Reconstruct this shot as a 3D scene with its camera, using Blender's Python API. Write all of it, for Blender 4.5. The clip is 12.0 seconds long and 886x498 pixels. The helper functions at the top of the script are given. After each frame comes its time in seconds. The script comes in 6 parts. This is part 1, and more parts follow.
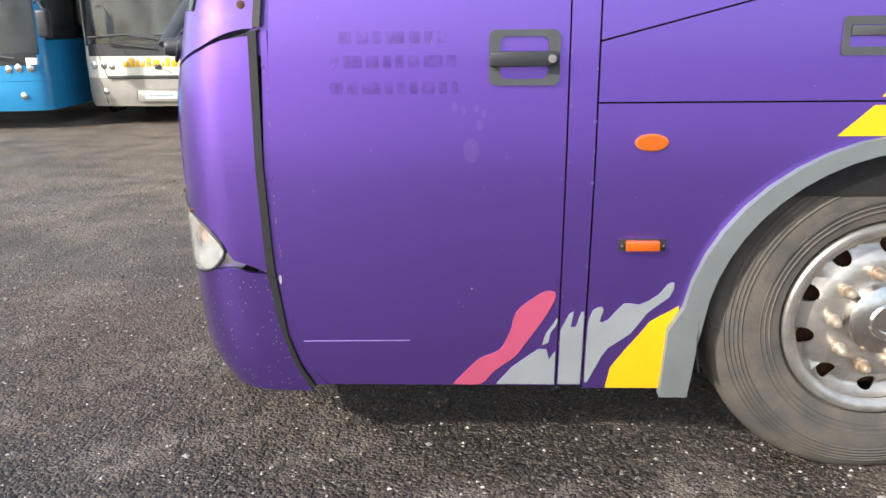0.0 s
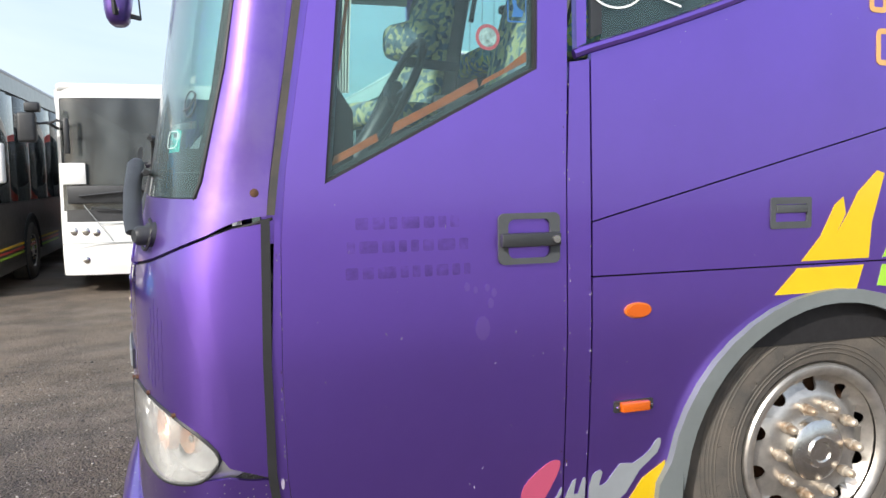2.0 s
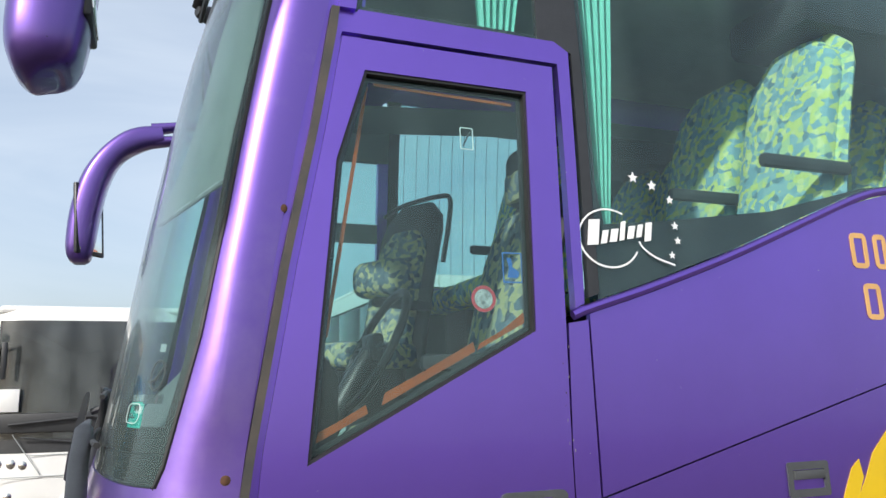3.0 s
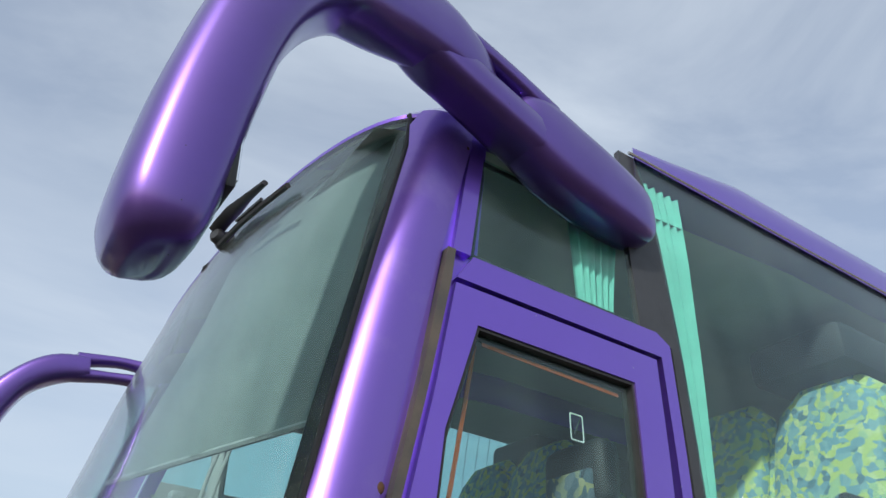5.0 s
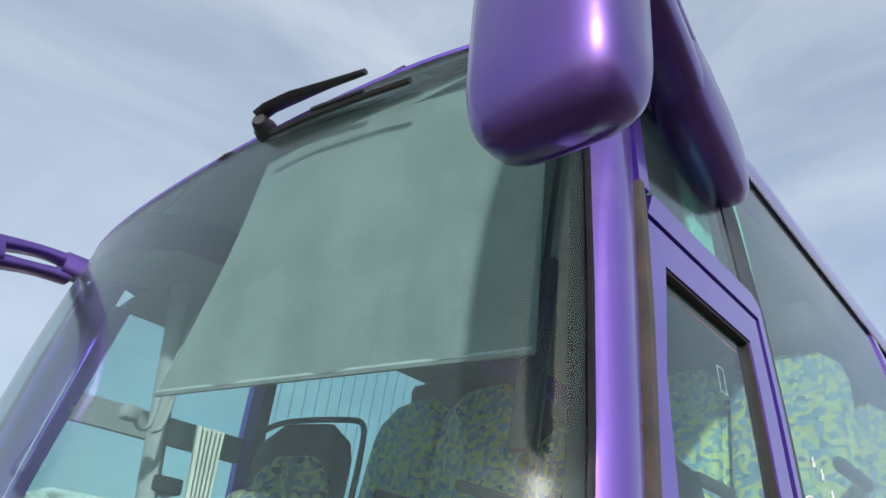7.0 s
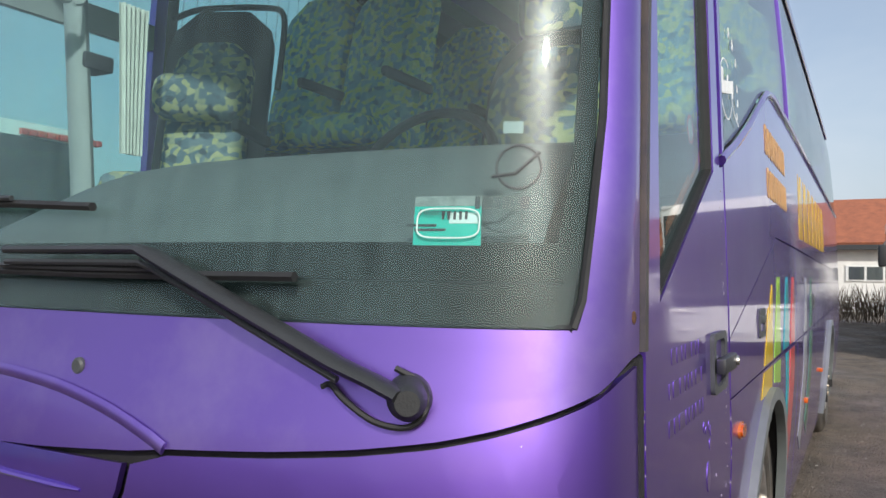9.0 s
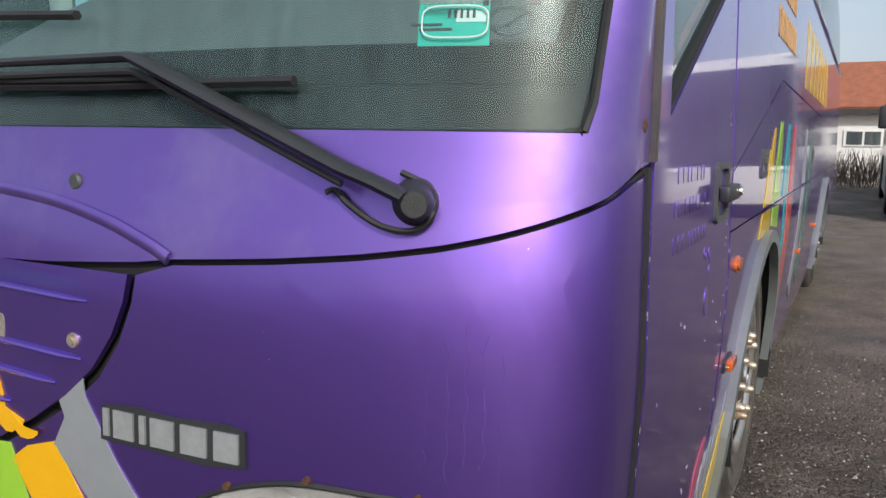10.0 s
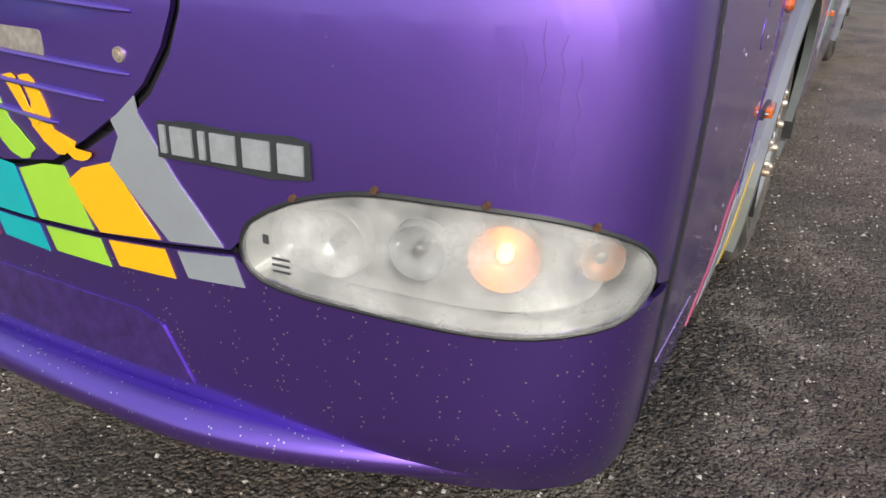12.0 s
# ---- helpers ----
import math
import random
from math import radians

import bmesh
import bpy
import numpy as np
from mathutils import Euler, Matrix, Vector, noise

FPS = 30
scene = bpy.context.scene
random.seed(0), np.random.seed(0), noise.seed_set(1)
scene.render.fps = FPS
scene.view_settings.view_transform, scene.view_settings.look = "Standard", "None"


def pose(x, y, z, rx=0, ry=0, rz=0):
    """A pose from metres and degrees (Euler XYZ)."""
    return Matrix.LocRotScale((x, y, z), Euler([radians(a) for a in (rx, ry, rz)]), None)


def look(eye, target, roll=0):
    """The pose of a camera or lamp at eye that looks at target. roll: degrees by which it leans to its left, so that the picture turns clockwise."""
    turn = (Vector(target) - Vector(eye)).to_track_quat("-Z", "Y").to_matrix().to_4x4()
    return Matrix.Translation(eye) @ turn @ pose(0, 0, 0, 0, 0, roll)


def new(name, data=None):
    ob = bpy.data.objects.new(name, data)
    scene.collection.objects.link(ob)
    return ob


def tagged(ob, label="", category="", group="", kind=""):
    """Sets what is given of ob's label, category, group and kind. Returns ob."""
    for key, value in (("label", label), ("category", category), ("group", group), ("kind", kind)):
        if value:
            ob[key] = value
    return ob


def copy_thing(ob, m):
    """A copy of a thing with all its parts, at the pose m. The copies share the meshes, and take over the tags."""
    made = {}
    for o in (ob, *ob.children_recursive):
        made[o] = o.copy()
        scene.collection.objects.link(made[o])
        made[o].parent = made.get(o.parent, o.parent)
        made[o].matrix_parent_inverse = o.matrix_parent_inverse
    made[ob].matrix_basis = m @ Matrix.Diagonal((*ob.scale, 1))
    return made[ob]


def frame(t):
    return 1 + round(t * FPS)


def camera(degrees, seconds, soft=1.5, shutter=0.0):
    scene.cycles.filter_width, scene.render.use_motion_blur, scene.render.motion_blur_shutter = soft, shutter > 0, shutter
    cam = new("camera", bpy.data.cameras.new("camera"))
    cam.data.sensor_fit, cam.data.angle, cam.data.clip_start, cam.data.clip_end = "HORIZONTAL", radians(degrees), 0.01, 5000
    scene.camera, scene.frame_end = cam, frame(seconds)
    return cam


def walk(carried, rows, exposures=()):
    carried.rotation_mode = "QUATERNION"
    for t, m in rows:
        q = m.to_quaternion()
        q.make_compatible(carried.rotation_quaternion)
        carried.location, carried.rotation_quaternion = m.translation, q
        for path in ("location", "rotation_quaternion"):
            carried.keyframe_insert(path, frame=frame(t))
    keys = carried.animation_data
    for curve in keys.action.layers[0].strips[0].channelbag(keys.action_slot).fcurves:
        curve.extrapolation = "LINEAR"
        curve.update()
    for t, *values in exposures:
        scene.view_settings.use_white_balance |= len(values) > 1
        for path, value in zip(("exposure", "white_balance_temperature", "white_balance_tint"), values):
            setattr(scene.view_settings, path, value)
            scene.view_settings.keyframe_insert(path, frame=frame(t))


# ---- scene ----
cam = camera(60.8, 12.0)
PATH = [
    (0, (0.033, -2.083, 1.396), (-0.03, -0.172, 0.808), -0.6),
    (0.5, (-0.157, -2.052, 1.371), (-0.096, -0.133, 0.809), -1.0),
    (1, (-0.348, -1.964, 1.38), (-0.114, -0.044, 0.869), -0.4),
    (1.5, (-0.522, -1.979, 1.41), (-0.097, -0.06, 1.04), -0.0),
    (2, (-0.683, -1.97, 1.472), (-0.092, -0.07, 1.277), -0.7),
    (2.5, (-0.709, -1.869, 1.557), (-0.054, 0.019, 1.644), -1.4),
    (3, (-0.739, -1.769, 1.625), (-0.024, 0.064, 1.985), -1.1),
    (3.5, (-0.909, -1.659, 1.69), (-0.064, 0.067, 2.244), -0.5),
    (3.7, (-0.964, -1.621, 1.701), (-0.093, 0.056, 2.355), -0.6),
    (5.3, (-1.169, -1.05, 1.707), (-0.273, 0.354, 2.814), 5.4),
    (5.5, (-1.252, -0.986, 1.705), (-0.305, 0.385, 2.811), 5.2),
    (6, (-1.418, -0.82, 1.733), (-0.324, 0.455, 2.819), 4.3),
    (6.5, (-1.498, -0.644, 1.709), (-0.303, 0.551, 2.778), 4.0),
    (7, (-1.579, -0.496, 1.707), (-0.257, 0.651, 2.674), 3.4),
    (7.5, (-1.668, -0.4, 1.651), (-0.156, 0.697, 2.365), 1.5),
    (7.7, (-1.698, -0.373, 1.627), (-0.127, 0.708, 2.23), 1.1),
    (9.3, (-1.785, -0.31, 1.467), (-0.036, 0.658, 1.411), 0.9),
    (9.5, (-1.783, -0.302, 1.442), (-0.036, 0.662, 1.306), 0.9),
    (10, (-1.771, -0.292, 1.408), (-0.036, 0.66, 1.118), 0.9),
    (10.5, (-1.779, -0.295, 1.382), (-0.063, 0.633, 0.941), 1.4),
    (11, (-1.78, -0.307, 1.341), (-0.1, 0.579, 0.716), 1.7),
    (11.5, (-1.796, -0.286, 1.311), (-0.15, 0.573, 0.568), 2.1),
    (12, (-1.827, -0.201, 1.286), (-0.222, 0.66, 0.459), 1.3),
]
EXPOSURES = [(0, 1.2), (1.5, 1.15), (2.0, .86), (2.5, .68), (3.5, .40), (5.5, .32), (7.5, .33), (9.5, .16), (10.5, .13), (12, .46)]
walk(cam, [(t, look(eye, target, roll)) for t, eye, target, roll in PATH], EXPOSURES)

from mathutils.geometry import tessellate_polygon

# ---- world, sun ----
SUN_AZ, SUN_EL = math.atan2(-0.62, -0.78), radians(33)
world = bpy.data.worlds.new("world")
scene.world = world
world.use_nodes = True
wn, wl = world.node_tree.nodes, world.node_tree.links
wn.clear()
w_out, w_bg, w_sky = wn.new("ShaderNodeOutputWorld"), wn.new("ShaderNodeBackground"), wn.new("ShaderNodeTexSky")
w_sky.sky_type, w_sky.sun_disc = "NISHITA", False
w_sky.sun_elevation, w_sky.sun_rotation = SUN_EL, math.pi / 2 - SUN_AZ
w_sky.air_density, w_sky.dust_density, w_sky.ozone_density = 1.0, 3.5, 1.5
w_bg.inputs["Strength"].default_value = 0.14
w_tc, w_map, w_noise, w_ramp, w_mix = (wn.new("ShaderNodeTexCoord"), wn.new("ShaderNodeMapping"), wn.new("ShaderNodeTexNoise"),
                                       wn.new("ShaderNodeValToRGB"), wn.new("ShaderNodeMix"))
w_map.inputs["Scale"].default_value = (1.0, 1.6, 3.2)
w_noise.inputs["Scale"].default_value, w_noise.inputs["Detail"].default_value, w_noise.inputs["Roughness"].default_value = 1.7, 7, 0.55
w_noise.inputs["Distortion"].default_value = 0.6
w_ramp.color_ramp.elements[0].position, w_ramp.color_ramp.elements[1].position = 0.36, 0.72
w_ramp.color_ramp.elements[0].color, w_ramp.color_ramp.elements[1].color = (0.34, 0.34, 0.34, 1), (0.74, 0.74, 0.74, 1)
w_mix.data_type = "RGBA"
w_mix.inputs["B"].default_value = (4.2, 4.7, 5.3, 1)
wl.new(w_tc.outputs["Generated"], w_map.inputs["Vector"])
wl.new(w_map.outputs["Vector"], w_noise.inputs["Vector"])
wl.new(w_noise.outputs["Fac"], w_ramp.inputs["Fac"])
wl.new(w_ramp.outputs["Color"], w_mix.inputs["Factor"])
wl.new(w_sky.outputs["Color"], w_mix.inputs["A"])
wl.new(w_mix.outputs["Result"], w_bg.inputs["Color"])
wl.new(w_bg.outputs["Background"], w_out.inputs["Surface"])

sun_data = bpy.data.lights.new("sun", "SUN")
sun_data.energy, sun_data.angle, sun_data.color = 2.9, radians(2.0), (1.0, 0.965, 0.91)
sun = new("sun", sun_data)
sun.matrix_basis = look((40 * math.cos(SUN_AZ) * math.cos(SUN_EL), 40 * math.sin(SUN_AZ) * math.cos(SUN_EL), 40 * math.sin(SUN_EL)), (0, 0, 0))


# ---- materials ----
def material(name, color, rough=0.5, metal=0.0, vary=0.0, scale=8.0, bump=0.0, bump_scale=60.0, coat=0.0, coat_rough=0.05, color2=None, spec=0.5):
    m = bpy.data.materials.new(name)
    m.use_nodes = True
    n, l = m.node_tree.nodes, m.node_tree.links
    b = n["Principled BSDF"]
    b.inputs["Base Color"].default_value = (*color, 1)
    b.inputs["Roughness"].default_value, b.inputs["Metallic"].default_value = rough, metal
    b.inputs["Coat Weight"].default_value, b.inputs["Coat Roughness"].default_value = coat, coat_rough
    b.inputs["Specular IOR Level"].default_value = spec
    tc = n.new("ShaderNodeTexCoord")
    if vary or color2:
        no, rp, mx = n.new("ShaderNodeTexNoise"), n.new("ShaderNodeValToRGB"), n.new("ShaderNodeMix")
        no.inputs["Scale"].default_value, no.inputs["Detail"].default_value, no.inputs["Roughness"].default_value = scale, 8, 0.62
        rp.color_ramp.elements[0].position, rp.color_ramp.elements[1].position = 0.35, 0.68
        mx.data_type = "RGBA"
        c2 = color2 or tuple(c * (1 - vary) for c in color)
        mx.inputs["A"].default_value, mx.inputs["B"].default_value = (*color, 1), (*c2, 1)
        l.new(tc.outputs["Object"], no.inputs["Vector"])
        l.new(no.outputs["Fac"], rp.inputs["Fac"])
        l.new(rp.outputs["Color"], mx.inputs["Factor"])
        l.new(mx.outputs["Result"], b.inputs["Base Color"])
        mr = n.new("ShaderNodeMapRange")
        mr.inputs["To Min"].default_value, mr.inputs["To Max"].default_value = max(0.02, rough - 0.06), min(1, rough + 0.1)
        l.new(no.outputs["Fac"], mr.inputs["Value"])
        l.new(mr.outputs["Result"], b.inputs["Roughness"])
    if bump:
        bn, bp = n.new("ShaderNodeTexNoise"), n.new("ShaderNodeBump")
        bn.inputs["Scale"].default_value, bn.inputs["Detail"].default_value = bump_scale, 6
        bp.inputs["Strength"].default_value, bp.inputs["Distance"].default_value = bump, 0.01
        l.new(tc.outputs["Object"], bn.inputs["Vector"])
        l.new(bn.outputs["Fac"], bp.inputs["Height"])
        l.new(bp.outputs["Normal"], b.inputs["Normal"])
    return m


def add_specks(m, color, scale, size, amount, rough=0.6):
    """Small stone chips and dirty specks with a shape of their own, over what the material has."""
    n, l = m.node_tree.nodes, m.node_tree.links
    b = n["Principled BSDF"]
    tc, vo, th, sel, mul, mx = (n.new("ShaderNodeTexCoord"), n.new("ShaderNodeTexVoronoi"), n.new("ShaderNodeMath"), n.new("ShaderNodeMath"),
                                n.new("ShaderNodeMath"), n.new("ShaderNodeMix"))
    vo.inputs["Scale"].default_value = scale
    th.operation, th.inputs[1].default_value = "LESS_THAN", size
    sel.operation, sel.inputs[1].default_value = "LESS_THAN", amount
    mul.operation, mx.data_type = "MULTIPLY", "RGBA"
    sep = n.new("ShaderNodeSeparateColor")
    l.new(tc.outputs["Object"], vo.inputs["Vector"])
    l.new(vo.outputs["Distance"], th.inputs[0])
    l.new(vo.outputs["Color"], sep.inputs["Color"])
    l.new(sep.outputs["Red"], sel.inputs[0])
    l.new(th.outputs["Value"], mul.inputs[0])
    l.new(sel.outputs["Value"], mul.inputs[1])
    l.new(mul.outputs["Value"], mx.inputs["Factor"])
    if b.inputs["Base Color"].links:
        l.new(b.inputs["Base Color"].links[0].from_socket, mx.inputs["A"])
    else:
        mx.inputs["A"].default_value = b.inputs["Base Color"].default_value
    mx.inputs["B"].default_value = (*color, 1)
    l.new(mx.outputs["Result"], b.inputs["Base Color"])
    return m


def glass(name, tint, rough=0.0, ior=1.5, dirt_sheen=0.0, dirt_sheen_color=(0.5, 0.52, 0.5), stretch=(9, 9, 1.6), haze=0.0):
    """Tinted sheet glass: what passes is tinted, what glances is reflected; a film of dust and painted-in sheen
    scatters a little.
    """
    m = bpy.data.materials.new(name)
    m.use_nodes = True
    n, l = m.node_tree.nodes, m.node_tree.links
    n.clear()
    out, tr, gl, fr, mx = (n.new("ShaderNodeOutputMaterial"), n.new("ShaderNodeBsdfTransparent"), n.new("ShaderNodeBsdfGlossy"),
                           n.new("ShaderNodeLayerWeight"), n.new("ShaderNodeMixShader"))
    tr.inputs["Color"].default_value = (*tint, 1)
    gl.inputs["Roughness"].default_value = rough
    pw, sc = n.new("ShaderNodeMath"), n.new("ShaderNodeMath")
    pw.operation, pw.inputs[1].default_value = "POWER", 5.0
    f0 = ((ior - 1) / (ior + 1)) ** 2
    sc.operation, sc.inputs[1].default_value, sc.inputs[2].default_value = "MULTIPLY_ADD", 1 - f0, f0
    fr.inputs["Blend"].default_value = 0.5
    l.new(fr.outputs["Facing"], pw.inputs[0])
    l.new(pw.outputs[0], sc.inputs[0])
    l.new(sc.outputs[0], mx.inputs[0])
    last = tr
    if dirt_sheen:
        df, md, no, tc, mr = (n.new("ShaderNodeBsdfDiffuse"), n.new("ShaderNodeMixShader"), n.new("ShaderNodeTexNoise"), n.new("ShaderNodeTexCoord"),
                              n.new("ShaderNodeMapRange"))
        mp = n.new("ShaderNodeMapping")
        mp.inputs["Scale"].default_value = stretch
        df.inputs["Color"].default_value = (*dirt_sheen_color, 1)
        no.inputs["Scale"].default_value, no.inputs["Detail"].default_value = 2.5, 7
        mr.inputs["From Min"].default_value, mr.inputs["From Max"].default_value = 0.35, 0.75
        mr.inputs["To Min"].default_value, mr.inputs["To Max"].default_value = dirt_sheen * 0.3, dirt_sheen * 1.5
        l.new(tc.outputs["Object"], mp.inputs["Vector"])
        l.new(mp.outputs["Vector"], no.inputs["Vector"])
        l.new(no.outputs["Fac"], mr.inputs["Value"])
        l.new(mr.outputs["Result"], md.inputs[0])
        l.new(tr.outputs[0], md.inputs[1])
        l.new(df.outputs[0], md.inputs[2])
        last = md
    l.new(last.outputs[0], mx.inputs[1])
    if haze:
        g2, mg = n.new("ShaderNodeBsdfGlossy"), n.new("ShaderNodeMixShader")
        g2.inputs["Roughness"].default_value, mg.inputs[0].default_value = 0.3, haze
        l.new(gl.outputs[0], mg.inputs[1])
        l.new(g2.outputs[0], mg.inputs[2])
        gl = mg
    l.new(gl.outputs[0], mx.inputs[2])
    l.new(mx.outputs[0], out.inputs["Surface"])
    return m


PURPLE = (0.232, 0.116, 0.615)
paint = add_specks(material("purple_paint", PURPLE, 0.35, 0.95, vary=0.08, scale=1.6, bump=0.02, bump_scale=5, coat=1.0, coat_rough=0.06),
                   (0.5, 0.46, 0.58), 55, 0.07, 0.03)
paint_low = add_specks(material("bumper_paint", PURPLE, 0.29, 0.95, vary=0.1, scale=3, bump=0.02, bump_scale=6, coat=0.9, coat_rough=0.08),
                       (0.7, 0.68, 0.72), 85, 0.17, 0.40)
# coach purple made darker: the mirrors' shade is put into their colour
shaded_mirror_paint = add_specks(material("shaded_mirror_purple", (0.138, 0.075, 0.345), 0.34, 0.85, vary=0.12, scale=4, bump=0.03, bump_scale=8, coat=0.8, coat_rough=0.12), (0.04, 0.035, 0.05), 60, 0.10, 0.06)
paint_worn = material("weathered_purple_paint", (0.225, 0.125, 0.53), 0.38, 0.88, coat=0.7, coat_rough=0.12, color2=(0.31, 0.21, 0.56), scale=2.6, bump=0.02, bump_scale=6)
for node in paint_worn.node_tree.nodes:
    if node.type == "VALTORGB":
        node.color_ramp.elements[0].position, node.color_ramp.elements[1].position = 0.5, 0.74
rubber = material("black_rubber", (0.018, 0.018, 0.019), 0.55, bump=0.15, bump_scale=40, vary=0.3, scale=20)
strip_rubber = material("greyed_strip_rubber", (0.045, 0.043, 0.04), 0.5, color2=(0.085, 0.07, 0.055), scale=12, bump=0.1, bump_scale=60)
black_plastic = material("black_plastic", (0.03, 0.032, 0.035), 0.42, bump=0.1, bump_scale=200, vary=0.25, scale=10)
seam_dark = material("seam_black", (0.012, 0.011, 0.012), 0.7, vary=0.4, scale=30)
grey_paint = material("grey_paint", (0.28, 0.30, 0.32), 0.4, 0.1, vary=0.15, scale=6, coat=0.5, coat_rough=0.15)
arch_grey = material("arch_grey_paint", (0.165, 0.185, 0.185), 0.45, 0.0, vary=0.2, scale=5, coat=0.3, coat_rough=0.2)
yellow_paint = material("yellow_paint", (0.66, 0.44, 0.004), 0.35, vary=0.06, coat=0.7)
orange_paint = material("amber_paint", (0.80, 0.42, 0.003), 0.35, vary=0.06, coat=0.7)
green_paint = material("lime_paint", (0.31, 0.58, 0.04), 0.35, vary=0.06, coat=0.7)
cyan_paint = material("turquoise_paint", (0.0, 0.36, 0.38), 0.35, vary=0.06, coat=0.7)
red_paint = material("red_stripe_paint", (0.60, 0.06, 0.05), 0.35, vary=0.06, coat=0.7)
dkgreen_paint = material("dark_green_stripe_paint", (0.03, 0.16, 0.09), 0.35, vary=0.06, coat=0.7)
pink_paint = material("pink_paint", (0.42, 0.07, 0.135), 0.38, vary=0.1, coat=0.6)
gold_paint = material("gold_lettering", (0.62, 0.36, 0.13), 0.45, vary=0.1)
faded_paint = material("faded_lettering", (0.216, 0.106, 0.57), 0.36, 0.9, vary=0.45, scale=24, coat=1.0)
white_paint = material("white_vehicle_paint", (0.78, 0.78, 0.76), 0.3, vary=0.07, scale=2, coat=0.6)
cream_paint = material("cream_vehicle_paint", (0.70, 0.68, 0.58), 0.3, vary=0.1, scale=2, coat=0.6)
silver_lower = material("grey_beige_lower_paint", (0.36, 0.34, 0.30), 0.4, 0.2, vary=0.15, coat=0.4)
blue_paint = material("blue_vehicle_paint", (0.02, 0.27, 0.55), 0.32, vary=0.12, scale=3, coat=0.7)
dark_body = material("dark_grey_brown_paint", (0.07, 0.06, 0.05), 0.3, 0.3, vary=0.2, coat=0.7)
red_body = material("red_vehicle_paint", (0.48, 0.05, 0.03), 0.4, vary=0.2, coat=0.3)
chrome = material("polished_metal", (0.72, 0.70, 0.66), 0.22, 1.0, vary=0.2, scale=30, bump=0.05, bump_scale=60)
rim_metal = material("weathered_aluminium", (0.60, 0.57, 0.53), 0.34, 0.85, vary=0.35, scale=14, bump=0.08, bump_scale=40)
rust = material("rusty_steel", (0.10, 0.045, 0.02), 0.85, vary=0.5, scale=60)
nut_metal = material("dull_nut_cap", (0.60, 0.55, 0.47), 0.4, 0.6, color2=(0.30, 0.20, 0.12), scale=25)
tyre_rubber = material("tyre_rubber", (0.058, 0.054, 0.049), 0.8, color2=(0.115, 0.098, 0.08), scale=7, bump=0.2, bump_scale=90)
handle_grey = material("grey_handle_plastic", (0.065, 0.07, 0.074), 0.5, vary=0.2, scale=20, bump=0.1, bump_scale=250)
orange_lens = material("amber_lens", (0.52, 0.095, 0.005), 0.15, coat=1.0)
orange_lens.node_tree.nodes["Principled BSDF"].inputs["Subsurface Weight"].default_value = 0.0
dash_grey = material("dashboard_grey_plastic", (0.12, 0.13, 0.135), 0.55, vary=0.15, bump=0.12, bump_scale=160)
trim_dark = material("dark_interior_trim", (0.035, 0.037, 0.042), 0.6, vary=0.2)
trim_grey = material("grey_interior_trim", (0.34, 0.37, 0.38), 0.6, vary=0.15)
curtain_mint = material("mint_curtain_cloth", (0.22, 0.62, 0.52), 0.8, vary=0.15, bump=0.2, bump_scale=90)
cloth_white = material("white_cloth", (0.62, 0.64, 0.60), 0.85, vary=0.15)
tape_orange = material("orange_sealing_tape", (0.42, 0.085, 0.015), 0.6, vary=0.3, scale=30)
sticker_white = material("sticker_white", (0.78, 0.8, 0.8), 0.5)
sticker_teal = material("sticker_teal", (0.01, 0.5, 0.42), 0.45)
sticker_blue = material("sticker_blue", (0.04, 0.16, 0.5), 0.5)
sticker_red = material("sticker_red", (0.6, 0.08, 0.1), 0.5)
print_dark = material("dark_print", (0.05, 0.05, 0.055), 0.5)
badge_silver = material("badge_silver", (0.55, 0.58, 0.60), 0.35, 0.6, vary=0.2, scale=40)
dotted_print = bpy.data.materials.new("dotted_black_print")
dotted_print.use_nodes = True
dn, dl = dotted_print.node_tree.nodes, dotted_print.node_tree.links
d_tr, d_mx, d_vo, d_tc, d_th = dn.new("ShaderNodeBsdfTransparent"), dn.new("ShaderNodeMixShader"), dn.new("ShaderNodeTexVoronoi"), dn.new("ShaderNodeTexCoord"), dn.new("ShaderNodeMath")
dn["Principled BSDF"].inputs["Base Color"].default_value, dn["Principled BSDF"].inputs["Roughness"].default_value = (0.012, 0.012, 0.013, 1), 0.8
d_vo.inputs["Scale"].default_value, d_vo.inputs["Randomness"].default_value = 160, 0.1
d_th.operation, d_th.inputs[1].default_value = "GREATER_THAN", 0.72
dl.new(d_tc.outputs["Object"], d_vo.inputs["Vector"])
dl.new(d_vo.outputs["Distance"], d_th.inputs[0])
dl.new(d_th.outputs[0], d_mx.inputs[0])
dl.new(dn["Principled BSDF"].outputs[0], d_mx.inputs[1])
dl.new(d_tr.outputs[0], d_mx.inputs[2])
dl.new(d_mx.outputs[0], dn["Material Output"].inputs["Surface"])
# dust film tinted teal to colour in the sky's reflection on these windows
glass_side = glass("tinted_side_glass", (0.76, 0.90, 0.885), ior=1.5, dirt_sheen=0.028, dirt_sheen_color=(0.40, 0.56, 0.55), stretch=(3, 3, .9))
glass_screen = glass("windscreen_glass", (0.80, 0.925, 0.905), ior=1.45, dirt_sheen=0.034, dirt_sheen_color=(0.33, 0.46, 0.46), stretch=(14, 14, .9), haze=0.35)
# grey film holds a little dust, plus glare painted onto the dark glass
glass_dark = glass("dark_glass", (0.25, 0.28, 0.29), ior=1.6, dirt_sheen=0.16, dirt_sheen_color=(0.34, 0.38, 0.38), stretch=(1.5, 1.5, .6))
